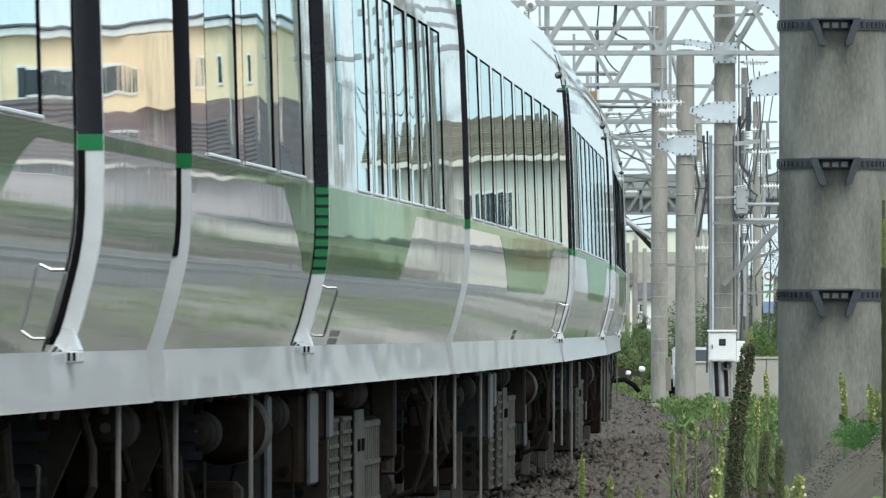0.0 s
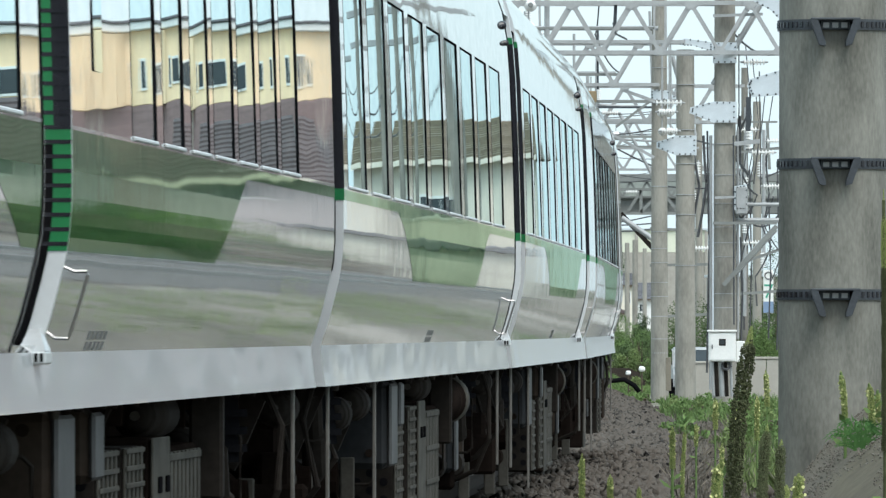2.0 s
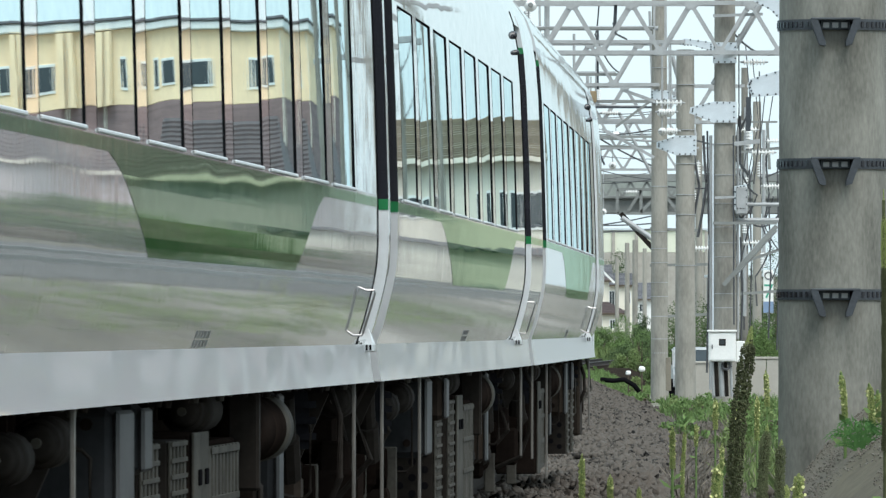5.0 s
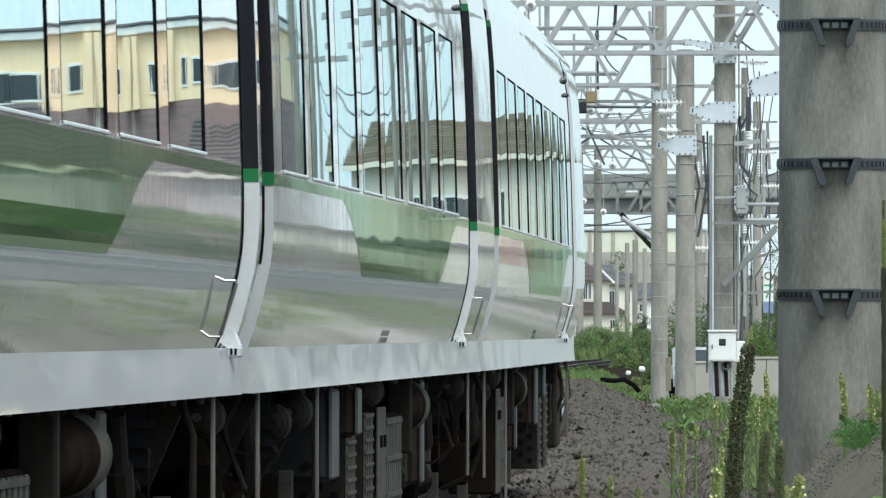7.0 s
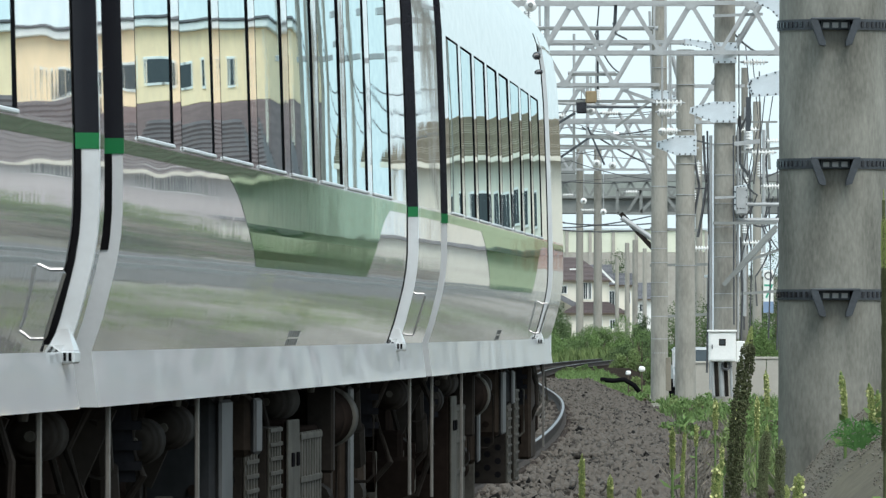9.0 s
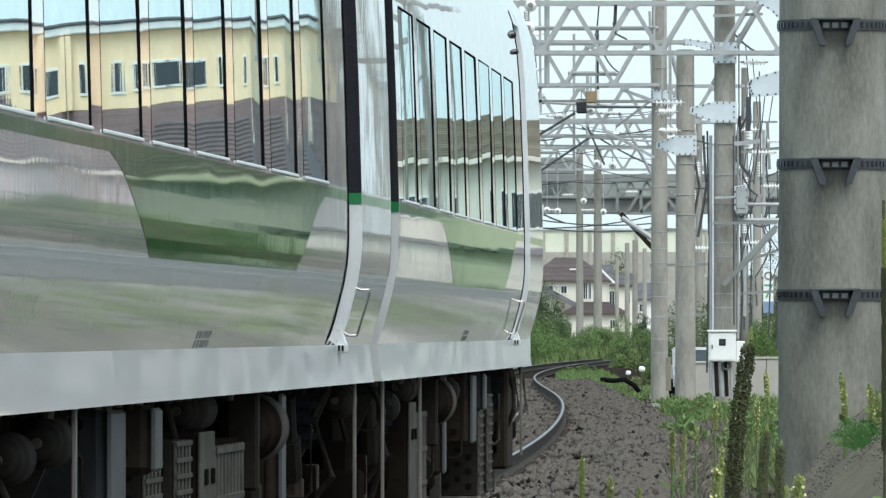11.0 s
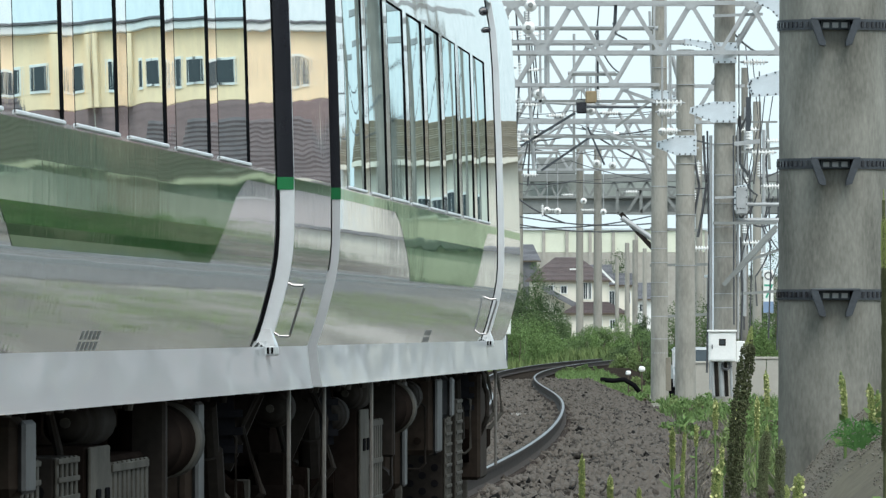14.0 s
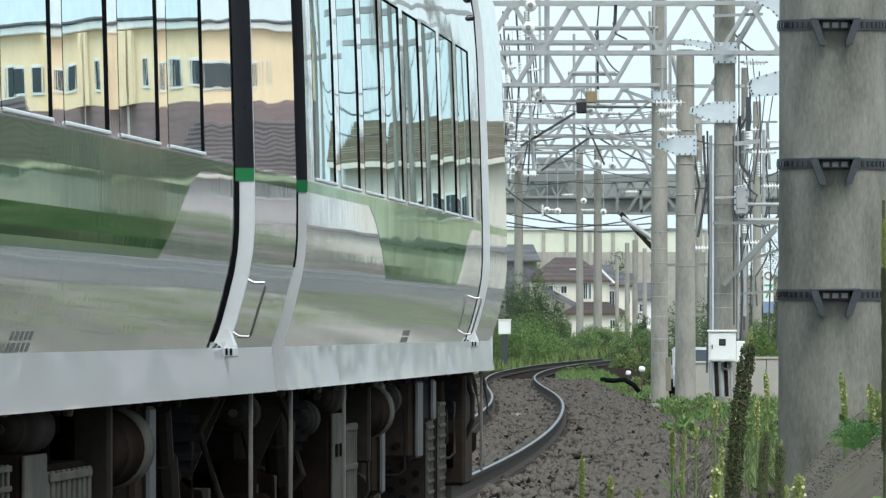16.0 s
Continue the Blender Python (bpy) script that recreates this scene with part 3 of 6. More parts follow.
def under_gear(car, rng, plan):
    """Boxes, tanks, brackets and pipes hung below the floor."""
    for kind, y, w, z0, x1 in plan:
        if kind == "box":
            # dark body, paler outer plate: lit and shaded faces by colour
            case = part("equipment_box", boxed(0.8, x1, y - w / 2, y + w / 2, z0, 0.885, 0.03), rng.choice((GREYBOX, GREYBOX, BROWNBOX)), car, "dark underfloor equipment box")
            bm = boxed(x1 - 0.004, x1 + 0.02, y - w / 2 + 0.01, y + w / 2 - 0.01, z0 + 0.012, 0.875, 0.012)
            part("lit_side_plate", bm, CASEFACE, case, "outer face plate, painted paler for the light on it")
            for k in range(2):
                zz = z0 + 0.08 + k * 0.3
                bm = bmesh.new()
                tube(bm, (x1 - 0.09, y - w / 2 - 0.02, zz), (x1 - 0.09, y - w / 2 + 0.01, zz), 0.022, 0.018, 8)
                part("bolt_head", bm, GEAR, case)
        elif kind == "white":
            case = part("pale_box", boxed(0.95, x1, y - w / 2, y + w / 2, z0, 0.76, 0.012), GEAR, car, "dark box with a pale door")
            door = part("pale_door", boxed(x1 + 0.002, x1 + 0.014, y - w / 2, y + w / 2, z0, 0.76, 0.004), PALEGEAR, case, "pale flat door")
            for k in (-0.12, 0.2):
                part("latch", boxed(x1 + 0.014, x1 + 0.024, y + k - 0.05, y + k + 0.05, 0.56, 0.62, 0.003), RUBBER, case)
        elif kind == "pale":
            case = part("grille_box", boxed(0.72, x1, y - w / 2, y + w / 2, z0, 0.72, 0.012), GEAR, car, "dark resistor case with a pale slotted side")
            for k in range(9):
                yy = y - w / 2 + k * w / 8
                part("grille_bar", boxed(x1 + 0.002, x1 + 0.012, yy - 0.05, yy + 0.05, z0, 0.7, 0.003), PALEGEAR, case)
            for k in range(4):
                zz = z0 + 0.02 + k * (0.66 - z0) / 3
                part("grille_rail", boxed(x1 + 0.013, x1 + 0.02, y - w / 2, y + w / 2, zz - 0.014, zz + 0.014, 0.003), PALEGEAR, case)
        elif kind == "tank":
            r = 0.135
            bm = bmesh.new()
            tube(bm, (x1 - r, y - w / 2, 0.74), (x1 - r, y + w / 2, 0.74), r, seg=28)
            tube(bm, (x1 - r, y - w / 2 - 0.06, 0.74), (x1 - r, y - w / 2, 0.74), r * 0.6, r, 28)
            tank = part("air_tank", bm, GEAR, car, "black cylindrical air tank", smooth=True)
            bm = bmesh.new()
            tube(bm, (x1 - r, y + w / 2 - 0.4, 0.74), (x1 - r, y + w / 2 - 0.05, 0.74), r + 0.006, r + 0.006, 28)
            part("tank_band", bm, PALEGEAR, tank, "pale dusty tank band", smooth=True)
        elif kind == "perf":
            plate = part("vent_case", boxed(0.8, x1, y - w / 2, y + w / 2, z0, 0.74, 0.006), GEARBOX, car, "dark case with round holes and a lattice side")
            bm = bmesh.new()
            for i in range(5):
                for k in range(6):
                    xx, zz = x1 - 0.05 - i * 0.07, z0 + 0.06 + k * 0.09 + (i % 2) * 0.045
                    if zz < 0.71:
                        tube(bm, (xx, y - w / 2 - 0.004, zz), (xx, y - w / 2 + 0.002, zz), 0.022, 0.022, 8)
            tagged(part("round_hole", bm, RUBBER, plate), kind="stuff")
            for k in range(5):
                yy = y - w / 2 + 0.03 + k * (w - 0.06) / 4
                part("lattice_post", boxed(x1 + 0.002, x1 + 0.012, yy - 0.03, yy + 0.03, z0, 0.74, 0.003), PALEGEAR, plate)
            for k in range(11):
                zz = z0 + 0.012 + k * (0.716 - z0) / 10
                part("lattice_bar", boxed(x1 + 0.013, x1 + 0.019, y - w / 2, y + w / 2, zz - 0.009, zz + 0.009, 0.002), PALEGEAR, plate)
        elif kind == "post":
            bm = boxed(x1 - 0.016, x1, y - 0.015, y + 0.015, z0, 0.9, 0.003)
            part("strap", bm, STRAPPAINT, car, "thin pale vertical strap")
        elif kind == "hanger":
            bm = boxed(x1 - 0.13, x1, y - 0.05, y + 0.05, z0, 0.9, 0.012)
            part("hanger", bm, rng.choice((GEARBOX, GREYBOX)), car, "dark grey channel hanger")
        elif kind == "drum":
            r = 0.085
            bm = bmesh.new()
            for a, b, ra, rb in ((-w / 2, w / 2, r, r), (-w / 2 - 0.03, -w / 2, r * 0.8, r), (-w / 2 - 0.05, -w / 2 - 0.03, r * 0.45, r * 0.8)):
                tube(bm, (x1 - r, y + a, z0 + r), (x1 - r, y + b, z0 + r), ra, rb, 18)
            drum = part("reservoir", bm, GEARBOX, car, "small round-ended reservoir", smooth=True)
            part("strap", boxed(x1 - r - 0.015, x1 - r + 0.015, y - 0.02, y + 0.02, z0 + 2 * r - 0.01, 0.9), GEAR, drum)
            bm = bmesh.new()
            tube(bm, (x1 - r, y - w / 2 - 0.08, z0 + r), (x1 - r, y - w / 2 - 0.045, z0 + r), 0.018, 0.018, 8)
            part("plug", bm, PALEGEAR, drum)
        elif kind == "bracket":
            bm = bmesh.new()
            bar(bm, (x1 - 0.06, y, 0.9), (x1 - 0.2, y, 0.58), 0.05, 0.14)
            bar(bm, (x1 - 0.2, y, 0.6), (x1 - 0.2, y, 0.2), 0.05, 0.13)
            arm = part("cranked_bracket", bm, GEARBOX, car, "cranked dark bracket")
            part("pale_leg", boxed(x1 - 0.13, x1 - 0.06, y + 0.05, y + 0.08, 0.05, 0.52, 0.006), PALEGEAR, arm, "pale flat leg")
            bm = bmesh.new()
            tube(bm, (x1 - 0.16, y - 0.1, 0.26), (x1 - 0.16, y - 0.02, 0.26), 0.06, 0.07, 14)
            part("pivot", bm, GEAR, arm)
        elif kind == "loop":
            bm = bmesh.new()
            a, b = rng.uniform(-0.05, 0.12), rng.uniform(0.2, 0.45)
            pipe(bm, [(x1 - 0.05, y, 0.9), (x1 - 0.02 - a, y - 0.04, 0.75), (x1 + 0.0 - a * 0.3, y - 0.1, b + 0.2), (x1 - 0.1 - a, y - 0.06, b), (x1 - 0.28 - a, y, b - 0.08)], 0.016, 8)
            part("air_hose", bm, GEARBOX, car, "hanging dark hose")
        elif kind == "valve":
            v = part("valve_block", boxed(x1 - 0.24, x1 - 0.05, y - 0.12, y + 0.1, z0, z0 + 0.22, 0.03), BROWNBOX, car, "dark brown valve block")
            bm = bmesh.new()
            tube(bm, (x1 - 0.12, y - 0.22, z0 + 0.05), (x1 - 0.12, y - 0.1, z0 + 0.05), 0.075, 0.085, 14)
            part("valve_cap", bm, GEARBOX, v)
            bm = bmesh.new()
            pipe(bm, [(x1 - 0.1, y, z0 + 0.2), (x1 - 0.08, y, z0 + 0.3), (x1 - 0.16, y, 0.9)], 0.014, 6)
            part("valve_pipe", bm, GEARBOX, v)
        elif kind == "frame":
            bm = bmesh.new()
            pipe(bm, [(x1 - 0.2, y, 0.9), (x1 - 0.2, y, z0 + 0.03), (x1 - 0.18, y, z0), (x1 - 0.03, y, z0), (x1, y, z0 + 0.03), (x1, y, 0.72), (x1 - 0.03, y, 0.75), (x1 - 0.2, y, 0.75)], 0.009, 6)
            part("guard_frame", bm, PALEGEAR if rng.random() < 0.25 else GEARBOX, car, "thin bent guard bar")
    # short bolts and lugs along the floor edge
    for y in np.arange(-9.3, 9.4, 0.41):
        if rng.random() < 0.5:
            h = rng.uniform(0.012, 0.035)
            bm = bmesh.new()
            tube(bm, (1.29, y, 0.905), (1.29, y, 0.9 - h), 0.022, 0.014, 8)
            part("floor_lug", bm, GEARBOX if rng.random() < 0.6 else PALEGEAR, car)


def bogie(car, y, far_end=False):
    bm = bmesh.new()
    for s in (-1, 1):
        # side frame, dropped in the middle
        pts = [(-1.45, 0.62), (-1.25, 0.66), (-0.75, 0.64), (-0.45, 0.5), (0.45, 0.5), (0.75, 0.64), (1.25, 0.66), (1.45, 0.62)]
        for (a, za), (b, zb) in zip(pts, pts[1:]):
            bar(bm, (s * 0.98, y + a, za), (s * 0.98, y + b, zb), 0.16, 0.16)
    box(bm, -0.9, 0.9, y - 0.25, y + 0.25, 0.42, 0.6, 0.03)
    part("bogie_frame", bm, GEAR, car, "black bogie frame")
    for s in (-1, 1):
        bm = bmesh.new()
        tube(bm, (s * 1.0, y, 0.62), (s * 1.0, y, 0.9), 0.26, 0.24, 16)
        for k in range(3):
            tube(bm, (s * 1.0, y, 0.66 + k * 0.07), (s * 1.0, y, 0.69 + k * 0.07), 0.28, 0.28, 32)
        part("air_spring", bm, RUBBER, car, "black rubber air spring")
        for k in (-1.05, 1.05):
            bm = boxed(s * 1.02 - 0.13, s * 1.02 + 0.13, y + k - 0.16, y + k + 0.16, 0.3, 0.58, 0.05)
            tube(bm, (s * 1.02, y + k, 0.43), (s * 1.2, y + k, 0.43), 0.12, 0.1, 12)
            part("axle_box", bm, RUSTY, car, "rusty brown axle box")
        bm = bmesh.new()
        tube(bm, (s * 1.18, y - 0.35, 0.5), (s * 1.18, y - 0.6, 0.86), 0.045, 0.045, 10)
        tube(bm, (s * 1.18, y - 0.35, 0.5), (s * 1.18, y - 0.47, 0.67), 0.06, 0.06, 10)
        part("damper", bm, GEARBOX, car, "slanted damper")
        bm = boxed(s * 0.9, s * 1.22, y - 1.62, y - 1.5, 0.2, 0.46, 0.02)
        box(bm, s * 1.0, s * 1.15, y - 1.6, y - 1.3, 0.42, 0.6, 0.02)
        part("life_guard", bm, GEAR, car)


def wheelset(car, y):
    ws = thing("wheelset", "", "")
    ws.parent = car
    ws.matrix_basis = pose(0, y, 0.43)
    for s in (-1, 1):
        bm = bmesh.new()
        tube(bm, (s * 0.5, 0, 0), (s * 0.535, 0, 0), 0.452, 0.45, 28)
        tube(bm, (s * 0.535, 0, 0), (s * 0.63, 0, 0), 0.432, 0.428, 28)
        tube(bm, (s * 0.63, 0, 0), (s * 0.66, 0, 0), 0.14, 0.11, 14)
        for k in range(3):
            a = k * 2 * math.pi / 3
            box(bm, s * 0.632 - 0.012, s * 0.632 + 0.012, 0.2 * math.cos(a) - 0.05, 0.2 * math.cos(a) + 0.05, 0.2 * math.sin(a) - 0.05, 0.2 * math.sin(a) + 0.05, 0.01)
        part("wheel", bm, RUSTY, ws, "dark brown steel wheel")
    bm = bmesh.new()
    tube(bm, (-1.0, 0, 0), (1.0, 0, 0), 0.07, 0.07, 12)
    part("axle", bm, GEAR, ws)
    return ws


WHEELSETS = []


def rail_car(windows, door, seed, label, tail=False, slit=None, handle=1):
    """One car; local y 0 is its middle, windows and door given from its near end."""
    rng = random.Random(seed)
    car = thing("rail_car", label, "train car", group="cars of the train")
    windows = [(a - 10, b - 10) for a, b in windows]
    d0, d1 = door[0] - 10, door[1] - 10
    low, mid, up = shell(windows, (d0, d1))
    part("skirt", low, SKIRT, car, "pale rippled steel skirt", smooth=True)
    part("waist_panel", mid, PAINT, car, "pale silver painted waist, curving in below", smooth=True)
    part("body_shell", up, SILVER, car, "mirror-glossy silver body side", smooth=True)
    # roof detail
    bm = bmesh.new()
    for y in (-6.5, 0.5, 6.0):
        box(bm, -0.8, 0.8, y - 1.3, y + 1.3, 3.56, 3.78, 0.08)
    part("roof_unit", bm, ROOF, car, "low roof air-conditioning units")
    # windows
    for a, b in windows:
        win = mesh_part("window", reveal(a, b, 1.765, 2.71, 0.004), RUBBER, car, "tall train window with a thin dark rim")
        sill = boxed(half_width(1.765) - 0.01, half_width(1.765) + 0.009, a + 0.02, b - 0.02, 1.759, 1.774, 0.004)
        part("window_sill", sill, JAMB, win, "bright sill strip")
        mesh_part("pane", pane_mesh(a + 0.005, b - 0.005, 1.77, 2.705, 0.004, rng), GLASS, win, "dark glossy glass pane", smooth=True)
    # door leaf with its window, recessed
    leaf = mesh_part("door", jamb(d1, 1.08, 3.2, 0.08), JAMB, car, "recessed side door with pale curved jamb")
    if not tail:
        mesh_part("jamb_upper", jamb(d1 - 0.002, MARK + 0.05, 2.95, 0.08), BLACK, leaf, "black upper jamb")
        mesh_part("jamb_cap", jamb(d1 - 0.003, 2.95, 2.99, 0.08), GREENMARK, leaf, "green cap mark")
        mesh_part("jamb_mark", jamb(d1 - 0.003, MARK, MARK + 0.05, 0.08), GREENMARK, leaf, "green mark")
    # black strip stands in for the shadow between leaf and jamb
    mesh_part("door_shadow_strip", jamb(d1 - 0.005, 1.1, MARK, 0.082, 1, 0.052), RUBBER, leaf, "black strip for the shadow gap beside the door leaf")
    mesh_part("near_seal", jamb(d0 - 0.005, 1.08, 3.2, 0.07, -0.5), RUBBER, leaf, "black door seal")
    dm = (d0 + d1) / 2
    mesh_part("door_window", strip(dm - 0.14, dm + 0.14, 1.8, 2.65, -0.072, 4), GLASS, leaf, "narrow door window")
    bm = boxed(1.302, 1.392, d1 - 0.16, d1 + 0.03, 1.042, 1.082, 0.006)
    low = [bm.verts.new(v) for v in ((1.305, d1 - 0.15, 1.083), (1.389, d1 - 0.15, 1.083), (1.389, d1 + 0.025, 1.083), (1.305, d1 + 0.025, 1.083))]
    top = [bm.verts.new(v) for v in ((1.33, d1 - 0.05, 1.15), (1.362, d1 - 0.05, 1.15), (1.362, d1 + 0.02, 1.15), (1.33, d1 + 0.02, 1.15))]
    for i in range(4):
        bm.faces.new((low[i], low[(i + 1) % 4], top[(i + 1) % 4], top[i]))
    bm.faces.new(top)
    step = part("door_step", bm, STEPSTEEL, car, "bright flared steel door step with slots")
    for k in range(5):
        part("slot", boxed(1.308 + k * 0.0165, 1.317 + k * 0.0165, d1 - 0.165, d1 - 0.158, 1.05, 1.076), RUBBER, step)
    # grab handle
    for hy in (d1 + 0.42 if handle > 0 else d0 - 0.45, ):
        bm = bmesh.new()
        w0, w1 = half_width(1.12), half_width(1.32)
        pipe(bm, [(w0 - 0.01, hy, 1.12), (w0 + 0.04, hy, 1.12), (w0 + 0.045, hy, 1.13), (w1 + 0.045, hy, 1.315), (w1 + 0.04, hy, 1.325), (w1 - 0.01, hy, 1.325)], 0.006)
        part("grab_handle", bm, CHROME, car, "bent chrome grab handle")
    # green stripe and trapezoid
    for a, b in ((-9.75, d0 - 0.03), (d1 + 0.03, 9.65)):
        mesh_part("green_line", strip(a, b, MARK + 0.002, 1.752, 0.001, 2, cols=10), GREEN, car, "thin green line below the windows")
    segs = [(-3.6, 3.4, -5.0, 4.75)]
    for b0, b1, t0, t1 in segs:
        if b0 < d0 < b1:
            mesh_part("green_panel", strip(t0, d0 - 0.03, 1.385, MARK + 0.0015, 0.0013, 8, b0, d0 - 0.03, 8), GREEN, car, "glossy green slanted panel")
            mesh_part("green_panel", strip(d1 + 0.03, t1, 1.385, MARK + 0.0015, 0.0013, 8, d1 + 0.03, b1, 8), GREEN, car, "glossy green slanted panel")
            mesh_part("green_panel", jamb(d1 - 0.004, 1.385, MARK, 0.08), GREENMARK, leaf, "green lower jamb")
            mesh_part("jamb_edge", jamb(d1 - 0.004, MARK + 0.05, 2.95, 0.08, 1, 0.05), GREENMARK, leaf, "green inner edge")
            for k in range(28):
                zz = 1.4 + k * 0.044
                mesh_part("jamb_slot", jamb(d1 - 0.006, zz, zz + 0.012, 0.078), BLACK, leaf, "dark slot between the green fields")
        else:
            mesh_part("green_panel", strip(t0, t1, 1.385, MARK + 0.0015, 0.0013, 10, b0, b1, 12, 0.25), GREEN, car, "glossy green slanted panel")
    # end walls
    for y, hole in ((-9.75, 0.12), (9.65, -0.12)):
        end = mesh_part("end_wall", end_plate(y, hole), JAMB, car, "pale grey end frame")
    mesh_part("end_seal", jamb(-9.755, 1.4, MARK, 0.06, 0.1, 0.034), RUBBER, car, "thin black seal strip")
    mesh_part("end_black", jamb(-9.753, MARK + 0.05, 2.95, 0.12, 0.1), BLACK, car, "black upper corner of the end")
    mesh_part("end_cap_mark", jamb(-9.754, 2.95, 2.99, 0.12, 0.1), GREENMARK, car, "green upper corner mark")
    mesh_part("end_mark", jamb(-9.754, MARK, MARK + 0.05, 0.12, 0.1), GREENMARK, car, "green corner mark")
    if not tail:
        bm = bmesh.new()
        for k in range(5):
            yy = 9.6 + k * 0.12
            box(bm, -0.75, 0.75, yy, yy + 0.08, 1.05, 3.2, 0.03)
        part("gangway_bellows", bm, RUBBER, car, "black gangway bellows")
        for k in range(7):
            yy = 9.62 + k * 0.07
            part("bellows_fold", boxed(1.2, 1.385, yy, yy + 0.05, 1.46, 3.05, 0.01), RUBBER, car, "black outer gap cover")
    # side lamps above the door
    for z, r in ((3.03, 0.03), (2.92, 0.02)):
        bm = bmesh.new()
        w = half_width(z)
        tube(bm, (w - 0.02, d0 - 0.5, z), (w + 0.014, d0 - 0.5, z), r, r * 0.85, 14)
        tube(bm, (w + 0.014, d0 - 0.5, z), (w + 0.028, d0 - 0.5, z), r * 0.85, r * 0.4, 14)
        part("side_lamp", bm, BLACK, car, "small dark side lamp")
    if slit:
        mesh_part("slit_window", strip(slit - 10, slit - 9.7, 1.95, 2.75, 0.004, 6), GLASS, car, "tall slit window")
    # number marking, left as bars
    for i in range(2):
        for k in range(5):
            y0 = -0.78 + k * 0.14
            mesh_part("marking_bar", strip(y0, y0 + 0.085, 1.081 + i * 0.034, 1.108 + i * 0.034, 0.001, 3), MARKING, car, "faded grey marking bar")
    if tail:
        plate = part("end_plate", boxed(1.13, 1.23, 9.5, 9.54, 0.42, 0.9, 0.008), PALEGEAR, car, "pale hanging plate at the car's end")
        for k in range(2):
            bm = bmesh.new()
            pipe(bm, [(1.28 - k * 0.06, 9.68, 0.92), (1.31 - k * 0.06, 9.78, 0.8), (1.33 - k * 0.05, 9.82, 0.62), (1.24 - k * 0.05, 9.74, 0.5)], 0.014, 8)
            part("end_hose", bm, PALEGEAR, car, "pale jumper hose")
        bm = bmesh.new()
        face = bm.faces.new([bm.verts.new((x, 9.1, z)) for x, z in ((0.6, 0.1), (0.95, 0.1), (1.27, 0.42), (1.27, 0.52), (0.6, 0.52))])
        r = bmesh.ops.extrude_face_region(bm, geom=[face])
        bmesh.ops.translate(bm, verts=[v for v in r["geom"] if isinstance(v, bmesh.types.BMVert)], vec=(0, 0.4, 0))
        bmesh.ops.recalc_face_normals(bm, faces=bm.faces)
        part("rail_guard", bm, GEAR, car, "dark slanted guard plate above the rail")
        part("end_ridge", boxed(1.30, 1.36, 9.62, 9.7, 1.1, 3.0, 0.012), JAMB, car, "pale corner ridge")
        part("end_step", boxed(1.25, 1.36, 9.6, 9.75, 0.9, 1.15, 0.02), JAMB, car, "pale corner step box")
    # running gear
    for y in (-7, 7):
        bogie(car, y)
        for k in (-1.05, 1.05):
            WHEELSETS.append((wheelset(car, y + k), seed, y + k))
    plan = [("drum", -9.3, 0.4, 0.72, 1.22), ("post", -8.95, 0.04, 0.25, 1.34), ("loop", -8.7, 0.1, 0.2, 1.3), ("valve", -8.3, 0.2, 0.3, 1.2), ("bracket", -7.6, 0.1, 0.4, 1.24),
            ("valve", -6.6, 0.2, 0.42, 1.16), ("loop", -6.2, 0.1, 0.2, 1.24), ("drum", -5.75, 0.35, 0.66, 1.25), ("post", -5.2, 0.04, 0.05, 1.34)]
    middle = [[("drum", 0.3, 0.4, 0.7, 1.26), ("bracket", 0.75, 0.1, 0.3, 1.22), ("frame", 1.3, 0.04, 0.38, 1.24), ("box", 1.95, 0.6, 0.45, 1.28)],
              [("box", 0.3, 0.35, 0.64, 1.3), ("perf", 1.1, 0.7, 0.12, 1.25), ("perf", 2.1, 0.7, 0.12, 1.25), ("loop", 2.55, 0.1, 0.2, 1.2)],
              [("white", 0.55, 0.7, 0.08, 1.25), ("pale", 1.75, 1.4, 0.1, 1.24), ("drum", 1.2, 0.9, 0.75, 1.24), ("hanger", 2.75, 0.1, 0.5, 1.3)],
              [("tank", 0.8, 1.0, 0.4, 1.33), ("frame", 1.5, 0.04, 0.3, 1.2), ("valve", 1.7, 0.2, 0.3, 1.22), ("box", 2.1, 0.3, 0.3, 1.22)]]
    spans = [2.6, 2.7, 2.9, 2.4]
    turn = {1: 2, 2: 0, 3: 0, 4: 3, 5: 1}[seed]
    y = -5.0
    for k in range(4):
        unit = (k + turn) % 4
        plan += [(kind, y + dy + rng.uniform(-0.08, 0.08), w, z0, x1 + rng.uniform(-0.02, 0.02)) for kind, dy, w, z0, x1 in middle[unit]]
        y += spans[unit]
    plan += [("drum", 5.8, 0.35, 0.6, 1.2), ("valve", 6.3, 0.2, 0.45, 1.2), ("frame", 6.9, 0.04, 0.4, 1.26), ("valve", 7.7, 0.2, 0.28, 1.22), ("loop", 8.3, 0.1, 0.2, 1.3), ("post", 8.8, 0.04, 0.3, 1.34),
             ("bracket", 9.15, 0.1, 0.4, 1.2)]
    if tail:
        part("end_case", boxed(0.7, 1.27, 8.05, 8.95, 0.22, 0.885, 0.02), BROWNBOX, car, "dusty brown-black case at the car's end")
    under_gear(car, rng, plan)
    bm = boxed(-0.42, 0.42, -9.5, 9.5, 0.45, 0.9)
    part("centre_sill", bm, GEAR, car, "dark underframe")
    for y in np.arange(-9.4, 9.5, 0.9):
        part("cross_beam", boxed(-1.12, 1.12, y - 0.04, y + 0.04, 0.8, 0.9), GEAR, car)
